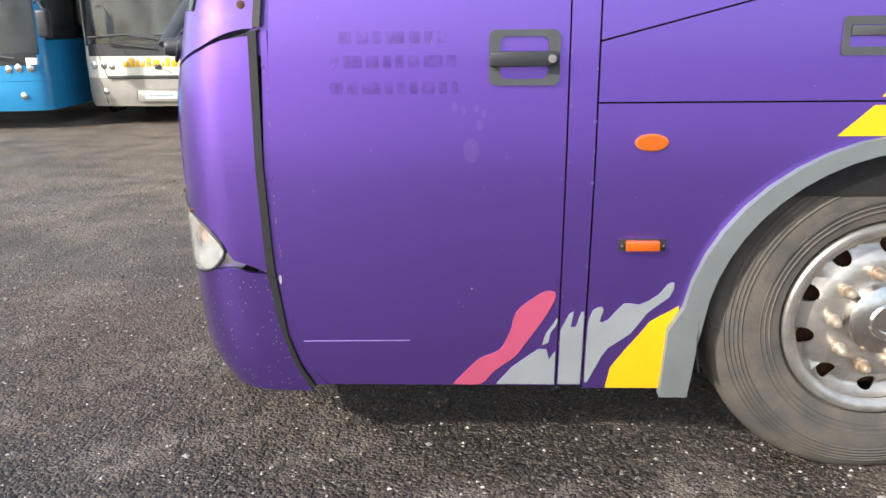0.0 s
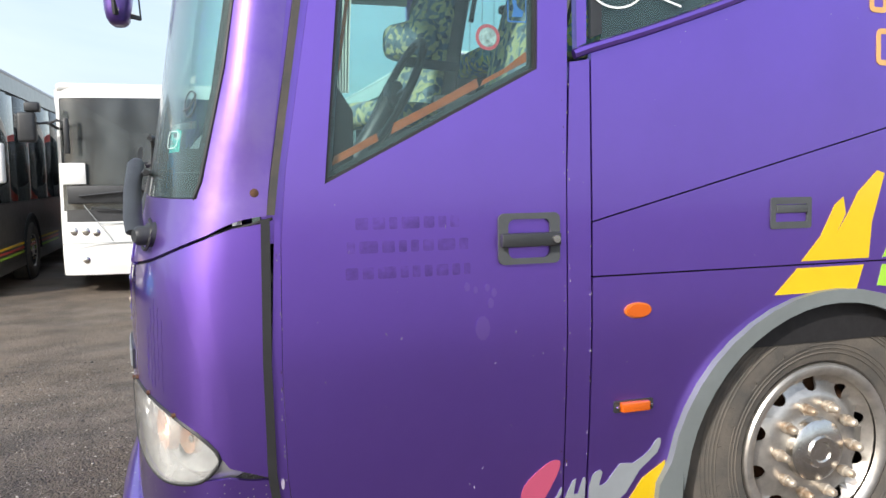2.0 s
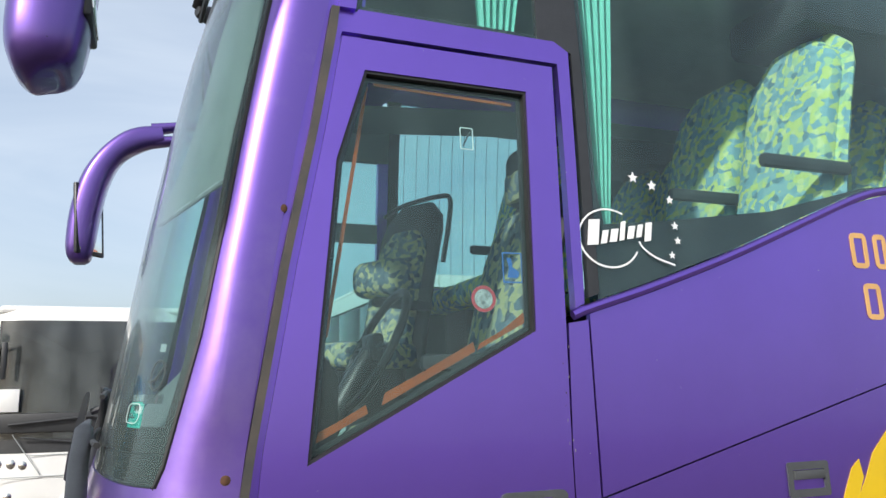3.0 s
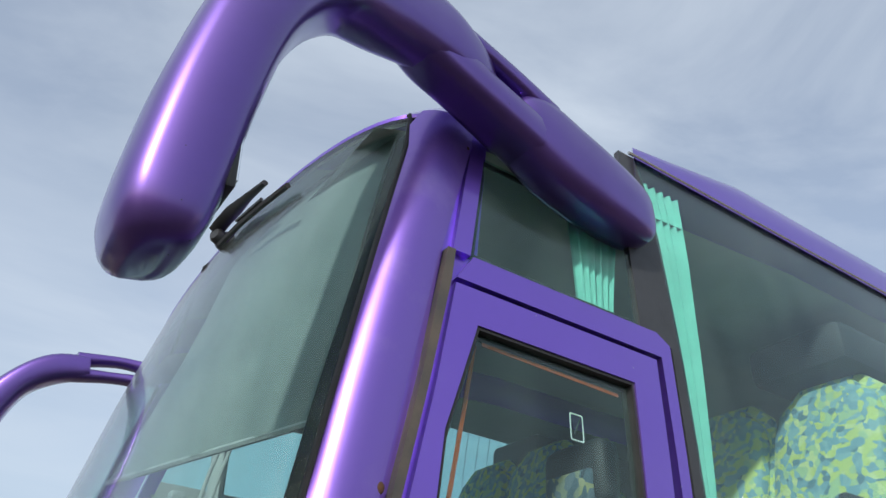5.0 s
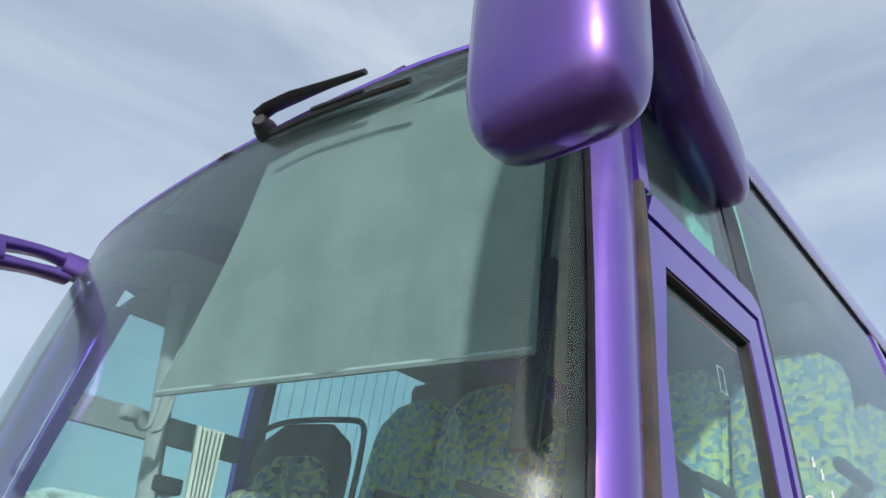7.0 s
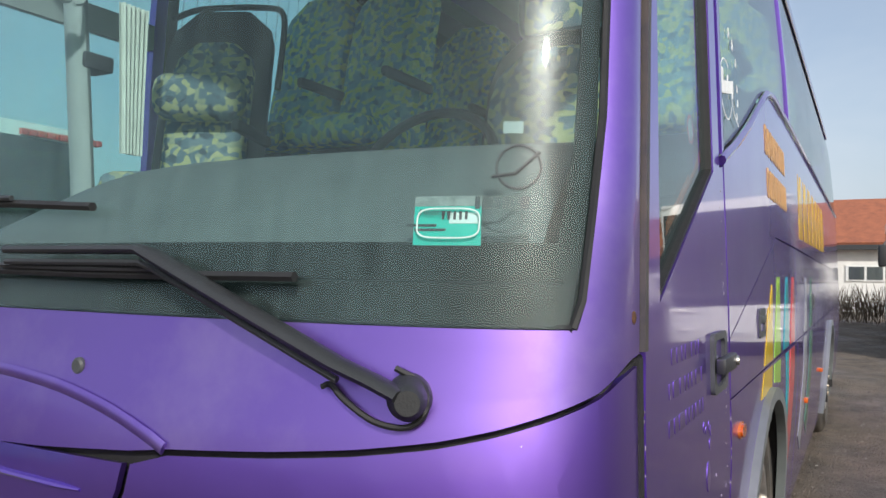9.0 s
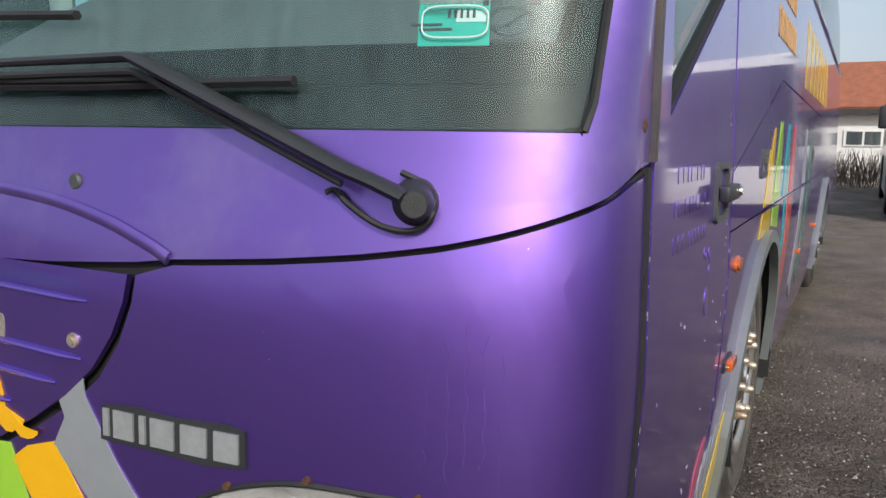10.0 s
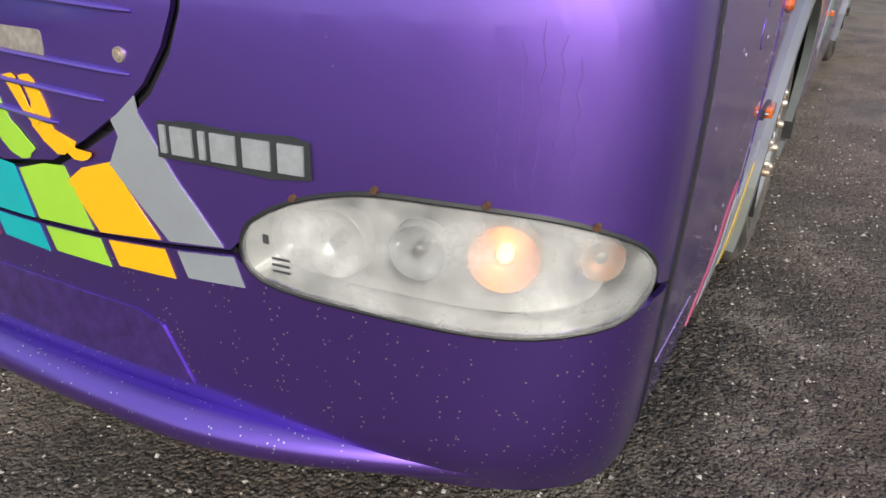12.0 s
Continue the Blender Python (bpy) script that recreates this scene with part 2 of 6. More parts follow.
lamp_glass = glass("hazy_lamp_glass", (0.95, 0.95, 0.94), ior=1.45, rough=0.04, dirt_sheen=0.36, dirt_sheen_color=(0.60, 0.60, 0.58), stretch=(4, 4, 4))
mirror_mat = material("mirror_silver", (0.85, 0.86, 0.87), 0.03, 1.0)


def fabric(name, stops):
    m = material(name, (0.1, 0.2, 0.3), 0.9, bump=0.3, bump_scale=220)
    n, l = m.node_tree.nodes, m.node_tree.links
    tc, no, vo, rp, ad = n.new("ShaderNodeTexCoord"), n.new("ShaderNodeTexNoise"), n.new("ShaderNodeTexVoronoi"), n.new("ShaderNodeValToRGB"), n.new("ShaderNodeMix")
    no.inputs["Scale"].default_value = 9
    ad.data_type, ad.inputs["Factor"].default_value = "RGBA", 0.06
    vo.inputs["Scale"].default_value = 44
    rp.color_ramp.interpolation = "CONSTANT"
    for i, (p, c) in enumerate(stops):
        e = rp.color_ramp.elements[i] if i < 2 else rp.color_ramp.elements.new(p)
        e.position, e.color = p, (*c, 1)
    sep = n.new("ShaderNodeSeparateColor")
    l.new(tc.outputs["Object"], ad.inputs["A"])
    l.new(tc.outputs["Object"], no.inputs["Vector"])
    l.new(no.outputs["Color"], ad.inputs["B"])
    l.new(ad.outputs["Result"], vo.inputs["Vector"])
    l.new(vo.outputs["Color"], sep.inputs["Color"])
    l.new(sep.outputs["Red"], rp.inputs["Fac"])
    l.new(rp.outputs["Color"], n["Principled BSDF"].inputs["Base Color"])
    return m


driver_cloth = fabric("grey_patterned_seat_cloth", [(0.0, (0.10, 0.15, 0.19)), (0.26, (0.36, 0.37, 0.20)), (0.46, (0.15, 0.20, 0.24)), (0.62, (0.27, 0.30, 0.22)), (0.76, (0.06, 0.085, 0.11)), (0.86, (0.40, 0.40, 0.24))])
# passenger cloth: pattern colours lightened to put sunlight on these seats
sunlit_seat_cloth = fabric("sunlit_patterned_cloth", [(0.0, (0.20, 0.38, 0.46)), (0.24, (0.55, 0.64, 0.22)), (0.44, (0.27, 0.46, 0.50)), (0.62, (0.42, 0.58, 0.34)), (0.78, (0.13, 0.24, 0.30)), (0.86, (0.62, 0.70, 0.34))])


# ---- mesh helpers ----
def part(name, bm, mat, parent=None, label="", sharp=38):
    """Links a bmesh as one mesh object, under a thing or a part."""
    bm.normal_update()
    for f in bm.faces:
        f.smooth = True
    for e in bm.edges:
        if len(e.link_faces) == 2 and e.calc_face_angle(0) > radians(sharp):
            e.smooth = False
    me = bpy.data.meshes.new(name)
    bm.to_mesh(me)
    bm.free()
    me.materials.append(mat)
    ob = new(name, me)
    if parent is not None:
        ob.parent = parent
    if label:
        ob["label"] = label
    return ob


def thing(name, label, category, group="", kind="", m=None):
    ob = new(name)
    tagged(ob, label, category, group, kind)
    if m is not None:
        ob.matrix_basis = m
    return ob


def box(bm, x0, x1, y0, y1, z0, z1, bevel=0.0, m=None, segs=2):
    """A box with rounded edges, added to bm."""
    g = bmesh.ops.create_cube(bm, size=1)["verts"]
    for v in g:
        v.co = Vector(((x0 + x1) / 2 + v.co.x * (x1 - x0), (y0 + y1) / 2 + v.co.y * (y1 - y0), (z0 + z1) / 2 + v.co.z * (z1 - z0)))
    if bevel:
        edges = list({e for v in g for e in v.link_edges})
        r = bmesh.ops.bevel(bm, geom=edges, offset=bevel, segments=segs, profile=0.5, affect="EDGES")
        g = list({v for f in r["faces"] for v in f.verts} | {v for v in g if v.is_valid})
    if m is not None:
        bmesh.ops.transform(bm, matrix=m, verts=g)
    return bm


def new_box(*a, **k):
    return box(bmesh.new(), *a, **k)


def lathe(profile, n=48, bm=None, m=None):
    """Turns (radius, along) round the y axis."""
    bm = bm or bmesh.new()
    rings = []
    for r, y in profile:
        rings.append([bm.verts.new((r * math.cos(2 * math.pi * i / n), y, r * math.sin(2 * math.pi * i / n))) for i in range(n)] if r > 1e-5 else [bm.verts.new((0, y, 0))])
    for a, b in zip(rings, rings[1:]):
        for i in range(n):
            j = (i + 1) % n
            q = [a[i % len(a)], a[j % len(a)], b[j % len(b)], b[i % len(b)]]
            q = list(dict.fromkeys(q))
            if len(q) > 2:
                bm.faces.new(q)
    bmesh.ops.recalc_face_normals(bm, faces=bm.faces)
    if m is not None:
        bmesh.ops.transform(bm, matrix=m, verts=[v for r in rings for v in r])
    return bm


def tube(points, radius, n=10, bm=None, flat=1.0, close=True):
    """A round bar along points; radius may be a list of (wide, high) pairs."""
    bm = bm or bmesh.new()
    pts = [Vector(p) for p in points]
    rings = []
    up = Vector((0, 0, 1))
    for i, p in enumerate(pts):
        d = (pts[min(i + 1, len(pts) - 1)] - pts[max(i - 1, 0)]).normalized()
        side = d.cross(up)
        side = Vector((0, 1, 0)) if side.length < 1e-3 else side.normalized()
        if i and side.dot(last) < 0:
            side = -side
        last = side
        v = side.cross(d)
        r = radius[i] if isinstance(radius, list) else radius
        a, b = r if isinstance(r, (list, tuple)) else (r, r * flat)
        rings.append([bm.verts.new(p + side * a * math.cos(2 * math.pi * k / n) + v * b * math.sin(2 * math.pi * k / n)) for k in range(n)])
    for a, b in zip(rings, rings[1:]):
        for k in range(n):
            bm.faces.new((a[k], a[(k + 1) % n], b[(k + 1) % n], b[k]))
    if close:
        bm.faces.new(rings[0])
        bm.faces.new(rings[-1])
    bmesh.ops.recalc_face_normals(bm, faces=bm.faces)
    return bm


def glide(points, steps=6):
    """A smooth line (Catmull-Rom) through points of any dimension."""
    p = [np.array(q, float) for q in points]
    p = [2 * p[0] - p[1]] + p + [2 * p[-1] - p[-2]]
    out = []
    for i in range(1, len(p) - 2):
        for k in range(steps):
            t = k / steps
            out.append(0.5 * (2 * p[i] + (p[i + 1] - p[i - 1]) * t + (2 * p[i - 1] - 5 * p[i] + 4 * p[i + 1] - p[i + 2]) * t * t + (3 * p[i] - p[i - 1] - 3 * p[i + 1] + p[i + 2]) * t ** 3))
    return out + [p[-2]]


def panel(loops, fn, cut_u=0.1, cut_v=0.1, thick=0.012, out=0.0, bm=None):
    """A curved sheet with thickness: outline (and holes) in two parameters, laid on the surface fn(u, v)."""
    work = bmesh.new()
    flat = [Vector((p[0], p[1], 0)) for lp in loops for p in lp]
    vs = [work.verts.new(p) for p in flat]
    for tri in tessellate_polygon([[Vector((p[0], p[1], 0)) for p in lp] for lp in loops]):
        try:
            work.faces.new([vs[i] for i in tri])
        except ValueError:
            pass
    bmesh.ops.recalc_face_normals(work, faces=work.faces)
    us, ws = [p.x for p in flat], [p.y for p in flat]
    for lo, hi, step, normal in ((min(us), max(us), cut_u, (1, 0, 0)), (min(ws), max(ws), cut_v, (0, 1, 0))):
        k = math.floor(lo / step) + 1
        while k * step < hi:
            bmesh.ops.bisect_plane(work, geom=work.verts[:] + work.edges[:] + work.faces[:], plane_co=[k * step * c for c in normal], plane_no=normal, dist=1e-5)
            k += 1
    bmesh.ops.remove_doubles(work, verts=work.verts, dist=1e-5)
    bm = bm or bmesh.new()
    top, low = {}, {}
    h = 1e-3
    for v in work.verts:
        u, w = v.co.x, v.co.y
        p = fn(u, w)
        nrm = (fn(u + h, w) - fn(u - h, w)).cross(fn(u, w + h) - fn(u, w - h))
        nrm = nrm.normalized() if nrm.length > 1e-12 else Vector((0, -1, 0))
        top[v] = bm.verts.new(p + nrm * out)
        low[v] = bm.verts.new(p + nrm * (out - thick))
    for f in work.faces:
        vv = f.verts[:]
        if f.normal.z < 0:
            vv.reverse()
        bm.faces.new([top[v] for v in vv])
        bm.faces.new([low[v] for v in reversed(vv)])
        for i, v in enumerate(vv):
            w = vv[(i + 1) % len(vv)]
            e = work.edges.get((v, w))
            if e and len(e.link_faces) == 1:
                bm.faces.new((top[w], top[v], low[v], low[w]))
    work.free()
    return bm


def smooth_curve(xs, ys, r):
    g = np.linspace(xs[0] - 1, xs[-1] + 1, 4001)
    k = np.hanning(2 * max(1, int(r / (g[1] - g[0]))) + 1)
    v = np.convolve(np.pad(np.interp(g, xs, ys), len(k) // 2, mode="edge"), k / k.sum(), mode="valid")
    return lambda z: float(np.interp(z, g, v))


# ---- the coach's surfaces ----
HALF = 1.275
y_in = smooth_curve([.2, .3, .45, .75, 1.0, 1.4, 1.9, 2.3, 2.6, 3.0, 3.2, 3.34], [.07, .05, .032, .011, 0, .009, .028, .044, .062, .10, .13, .16], .1)
x_nose = smooth_curve([.2, .28, .36, .45, .6, .92, 1.15, 1.25, 1.34, 1.44, 1.67, 2.2, 2.7, 3.05, 3.3],
                      [-.88, -.92, -.965, -.965, -.958, -.96, -.955, -.938, -.908, -.888, -.848, -.765, -.67, -.585, -.50], .07)
x_seam = smooth_curve([.2, .28, .38, .55, .69, 1.15, 1.38, 1.92, 2.28, 2.62, 3.03, 3.3], [-.42, -.46, -.50, -.54, -.56, -.553, -.54, -.47, -.41, -.34, -.24, -.17], .06)


def bow(s):
    s = min(abs(s), 1.0)
    return (.09 * s * s + .31 * (1 - (1 - s ** 4) ** .25)) / .40


def front_at(y, z):
    s = (HALF - y) / HALF
    return Vector((x_nose(z) + (x_seam(z) - x_nose(z)) * bow(s), HALF - s * (HALF - y_in(z)), z))


def turn_of(y):
    return math.asin(max(-1, min(1, (HALF - y) / HALF))) * 2 / math.pi


def front_fn(a, z):
    return front_at(HALF - HALF * math.sin(max(-1, min(1, a)) * math.pi / 2), z)


def pillar_fn(a, z):
    """The corner post: the coach's face with a rounded swell between the windscreen and the seam."""
    p = front_fn(a, z)
    y = np.interp(z, [q[1] for q in PILLAR], [q[0] for q in PILLAR])
    edge = front_at(y, z).x
    f = min(1, max(0, (p.x - edge) / max(.02, x_seam(z) - edge)))
    g = min(1, max(0, (z - 1.42) / .25))
    d = .017 * math.sin(math.pi * f) * g * g * (3 - 2 * g)
    return p + Vector((-.45 * d, -.9 * d if a > 0 else .9 * d, 0))


def left_fn(x, z):
    return Vector((x, y_in(z), z))


def right_fn(x, z):
    return Vector((-x, 2 * HALF - y_in(z), z))


def front_panel(*loops, **k):
    """Outlines in y and z on the coach's face."""
    k.setdefault("cut_u", 0.04), k.setdefault("cut_v", 0.06)
    return panel([[(turn_of(y), z) for y, z in lp] for lp in loops], front_fn, **k)


def left_panel(*loops, **k):
    k.setdefault("cut_u", 0.6), k.setdefault("cut_v", 0.07)
    return panel(loops, left_fn, **k)


def right_panel(*loops, **k):
    k.setdefault("cut_u", 0.6), k.setdefault("cut_v", 0.12)
    return panel([[(-x, z) for x, z in lp] for lp in loops], right_fn, **k)


def mirrored(lp):
    return [(2 * HALF - y, z) for y, z in reversed(lp)]


def circle(cx, cz, r, n=24, a0=0.0, a1=360.0, rz=None):
    full = abs(a1 - a0) >= 360
    return [(cx + r * math.cos(radians(a0 + (a1 - a0) * i / (n if full else n - 1))), cz + (rz or r) * math.sin(radians(a0 + (a1 - a0) * i / (n if full else n - 1)))) for i in range(n)]


def rounded(x0, x1, z0, z1, r, n=4):
    out = []
    for cx, cz, a in ((x1 - r, z0 + r, -90), (x1 - r, z1 - r, 0), (x0 + r, z1 - r, 90), (x0 + r, z0 + r, 180)):
        out += [(cx + r * math.cos(radians(a + 90 * i / n)), cz + r * math.sin(radians(a + 90 * i / n))) for i in range(n + 1)]
    return out


# ---- ground ----
def ground_material():
    m = material("wet_gravel_asphalt", (0.05, 0.048, 0.046), 0.6)
    n, l = m.node_tree.nodes, m.node_tree.links
    b = n["Principled BSDF"]
    tc = n.new("ShaderNodeTexCoord")

    def tex(kind, scale, detail=6):
        t = n.new(kind)
        t.inputs["Scale"].default_value = scale
        if kind == "ShaderNodeTexNoise":
            t.inputs["Detail"].default_value = detail
        l.new(tc.outputs["Object"], t.inputs["Vector"])
        return t

    def mix(fac, a, c):
        x = n.new("ShaderNodeMix")
        x.data_type = "RGBA"
        l.new(fac, x.inputs["Factor"])
        for key, v in (("A", a), ("B", c)):
            if isinstance(v, tuple):
                x.inputs[key].default_value = (*v, 1)
            else:
                l.new(v, x.inputs[key])
        return x.outputs["Result"]

    def ramp(sock, lo, hi):
        r = n.new("ShaderNodeMapRange")
        r.inputs["From Min"].default_value, r.inputs["From Max"].default_value = lo, hi
        l.new(sock, r.inputs["Value"])
        return r.outputs["Result"]

    patches, streaks, grit, stones = tex("ShaderNodeTexNoise", 0.55, 6), tex("ShaderNodeTexNoise", 2.1, 8), tex("ShaderNodeTexNoise", 38, 9), tex("ShaderNodeTexVoronoi", 85)
    pebbles, coarse = tex("ShaderNodeTexVoronoi", 30), tex("ShaderNodeTexNoise", 11, 8)
    patches.inputs["Roughness"].default_value = streaks.inputs["Roughness"].default_value = 0.62
    base = mix(ramp(patches.outputs["Fac"], 0.45, 0.57), (0.016, 0.0115, 0.009), (0.088, 0.064, 0.048))
    pos, dry = n.new("ShaderNodeSeparateXYZ"), n.new("ShaderNodeMath")
    l.new(tc.outputs["Object"], pos.inputs["Vector"])
    dry.operation = "MULTIPLY"
    wide = n.new("ShaderNodeMath")
    wide.operation = "MAXIMUM"
    l.new(ramp(pos.outputs["Y"], 0.5, 4.0), wide.inputs[0])
    l.new(ramp(pos.outputs["X"], 0.5, 4.5), wide.inputs[1])
    l.new(wide.outputs[0], dry.inputs[0])
    l.new(ramp(streaks.outputs["Fac"], 0.25, 0.6), dry.inputs[1])
    base = mix(ramp(streaks.outputs["Fac"], 0.52, 0.64), base, (0.165, 0.140, 0.118))
    base = mix(ramp(coarse.outputs["Fac"], 0.44, 0.66), base, (0.034, 0.025, 0.019))
    base = mix(dry.outputs[0], base, (0.225, 0.178, 0.135))
    sep = n.new("ShaderNodeSeparateColor")
    l.new(stones.outputs["Color"], sep.inputs["Color"])
    base = mix(ramp(sep.outputs["Red"], 0.55, 1.05), base, (0.145, 0.115, 0.09))
    sep2 = n.new("ShaderNodeSeparateColor")
    l.new(pebbles.outputs["Color"], sep2.inputs["Color"])
    near, few, both = n.new("ShaderNodeMath"), n.new("ShaderNodeMath"), n.new("ShaderNodeMath")
    near.operation, near.inputs[1].default_value = "LESS_THAN", 0.2
    few.operation, few.inputs[1].default_value = "GREATER_THAN", 0.8
    both.operation = "MULTIPLY"
    l.new(pebbles.outputs["Distance"], near.inputs[0])
    l.new(sep2.outputs["Green"], few.inputs[0])
    l.new(near.outputs[0], both.inputs[0])
    l.new(few.outputs[0], both.inputs[1])
    base = mix(both.outputs[0], base, (0.22, 0.20, 0.17))
    l.new(base, b.inputs["Base Color"])
    wet = n.new("ShaderNodeMapRange")
    wet.inputs["From Min"].default_value, wet.inputs["From Max"].default_value = 0.40, 0.62
    wet.inputs["To Min"].default_value, wet.inputs["To Max"].default_value = 0.42, 0.9
    l.new(patches.outputs["Fac"], wet.inputs["Value"])
    l.new(wet.outputs["Result"], b.inputs["Roughness"])
    b1, b2 = n.new("ShaderNodeBump"), n.new("ShaderNodeBump")
    b1.inputs["Strength"].default_value, b1.inputs["Distance"].default_value = 1.0, 0.018
    b2.inputs["Strength"].default_value, b2.inputs["Distance"].default_value = 1.0, 0.03
    b1.invert = True
    l.new(stones.outputs["Distance"], b1.inputs["Height"])
    l.new(grit.outputs["Fac"], b2.inputs["Height"])
    l.new(b1.outputs["Normal"], b2.inputs["Normal"])
    l.new(b2.outputs["Normal"], b.inputs["Normal"])
    return m


gravel_mat = ground_material()
bm = bmesh.new()
edges = [-2000, -300, -60, -20] + [-12 + 0.5 * i for i in range(61)] + [30, 60, 300, 2000]
grid = [[bm.verts.new((x, y, (0.012 * noise.noise(Vector((x * 0.5, y * 0.5, 0))) if -12 < x < 18 and -12 < y < 18 else 0) - .24 * min(1, max(0, (y - 3) / 6)) * min(1, max(0, (12 - x) / 8)))) for y in edges] for x in edges]
for i in range(len(edges) - 1):
    for j in range(len(edges) - 1):
        bm.faces.new((grid[i][j], grid[i + 1][j], grid[i + 1][j + 1], grid[i][j + 1]))
ground = tagged(part("ground", bm, gravel_mat), "dark damp asphalt yard strewn with gravel and grit", "ground", kind="structure")

def lay(x, y):
    return -.24 * min(1, max(0, (y - 3) / 6)) * min(1, max(0, (12 - x) / 8))


# loose grit, joined into one sheet of stones
random.seed(3)
verts, faces = [], []
for k in range(62000):
    if k < 48000:
        x, y = random.uniform(-4.5, 4.0), random.uniform(-1.9, 5.0)
    else:
        x, y = random.uniform(1.0, 14.0), random.uniform(-3.5, .3)
    r = random.choice((.002, .0025, .003, .004, .005, .007)) * random.uniform(.8, 1.3) * (2.0 if random.random() < .02 else 1)
    z = lay(x, y) + 0.012 * noise.noise(Vector((x * 0.5, y * 0.5, 0))) + r * .3
    n0 = len(verts)
    a = random.uniform(0, 6.28)
    for dx, dy, dz in ((1, 0, 0), (-.3, .9, .1), (-.8, -.6, -.1), (.2, -1, .1), (0, .1, .75)):
        s = random.uniform(.7, 1.3) * r
        verts.append((x + s * (dx * math.cos(a) - dy * math.sin(a)), y + s * (dx * math.sin(a) + dy * math.cos(a)), z + s * dz))
    faces += [(n0, n0 + 1, n0 + 4), (n0 + 1, n0 + 2, n0 + 4), (n0 + 2, n0 + 3, n0 + 4), (n0 + 3, n0, n0 + 4)]
me = bpy.data.meshes.new("loose_gravel")
me.from_pydata(verts, [], faces)
grit_mat = material("pale_grit", (0.26, 0.235, 0.20), 0.8)
gn, gl_ = grit_mat.node_tree.nodes, grit_mat.node_tree.links
g_geo, g_ramp = gn.new("ShaderNodeNewGeometry"), gn.new("ShaderNodeValToRGB")
g_ramp.color_ramp.elements[0].color, g_ramp.color_ramp.elements[1].color = (0.045, 0.04, 0.037, 1), (0.42, 0.39, 0.35, 1)
g_ramp.color_ramp.elements[0].position, g_ramp.color_ramp.elements[1].position = 0.45, 1.0
gl_.new(g_geo.outputs["Random Per Island"], g_ramp.inputs["Fac"])
gl_.new(g_ramp.outputs["Color"], gn["Principled BSDF"].inputs["Base Color"])
me.materials.append(grit_mat)
tagged(new("loose_gravel", me), "pale loose grit scattered over the yard", "gravel", kind="stuff")

# ---- the purple coach ----
REAR = 9.4
coach = thing("coach", "purple metallic touring coach with splashed colour stripes", "bus")

COWL = [(0.0, 1.365), (0.021, 1.323), (0.084, 1.292), (0.147, 1.271), (0.221, 1.253), (0.342, 1.234), (0.483, 1.219), (0.672, 1.204), (0.757, 1.193), (0.971, 1.177), (HALF, 1.165)]
LAMP_TOP = [(0.669, 0.752), (0.647, 0.79), (0.569, 0.836), (0.482, 0.863), (0.415, 0.873), (0.33, 0.873), (0.235, 0.869), (0.151, 0.861), (0.080, 0.842), (0.030, 0.811), (0.009, 0.764)]
LAMP_LOW = [(0.009, 0.72), (0.026, 0.681), (0.070, 0.663), (0.152, 0.649), (0.237, 0.647), (0.332, 0.652), (0.447, 0.659), (0.553, 0.665), (0.63, 0.679), (0.666, 0.71)]
HOOD = [(0.764, 1.175), (0.772, 1.13), (0.801, 1.068), (0.852, 1.001), (0.922, 0.943), (1.019, 0.88), (1.116, 0.827), (HALF, .802)]


def rise(lp, d):
    return [(y, z + d) for y, z in lp]


# dark carcass behind the seams
bm = front_panel([(0.0, .90), (0.0, 1.36), *rise(COWL, .004)[1:], *mirrored(rise(COWL, .004))[1:-1], (2 * HALF, 1.36), (2 * HALF, .90)], out=-0.02, thick=0.01)
front_panel([(.70, .60), (2 * HALF - .70, .60), (2 * HALF - .70, .898), (.70, .898)], out=-0.02, thick=0.01, bm=bm)
front_panel([(0.0, .30), (2 * HALF, .30), (2 * HALF, .598), (0.0, .598)], out=-0.02, thick=0.01, bm=bm)
part("carcass", bm, seam_dark, coach)

low = [(0.0, .27), (0.0, .672), (0.003, 0.687), *LAMP_LOW[1:-1], (0.673, 0.703), (0.692, 0.716), (0.832, 0.699), (1.073, 0.679), (HALF, .674)]
bumper = part("front_bumper", front_panel([*low, *mirrored(low)[1:]], cut_u=0.03, cut_v=0.03), paint_low, coach, "stone-chipped purple front bumper with a rounded lip")
# the lip along the bumper's foot
lip_pts = []
for i in range(41):
    y = 0.12 + (2 * HALF - 0.24) * i / 40
    e = min(1, min(y - 0.12, 2 * HALF - 0.12 - y) / 0.75)
    e = e * e * (3 - 2 * e)
    p = front_at(y, 0.335)
    lip_pts.append((Vector((p.x - 0.028 * e + 0.045 * (1 - e), p.y, p.z - .01)), (0.03 + 0.022 * e, 0.03 + 0.016 * e)))
part("bumper_lip", tube([p for p, r in lip_pts], [r for p, r in lip_pts], n=14), paint_low, coach, "bulging purple lip along the bumper")
part("plate_recess", front_panel([(.81, .41), (.88, .525), (.95, .545), (1.60, .545), (1.67, .525), (1.74, .41)], out=0.0035, thick=0.003), faded_paint, bumper, "scuffed empty number plate recess")

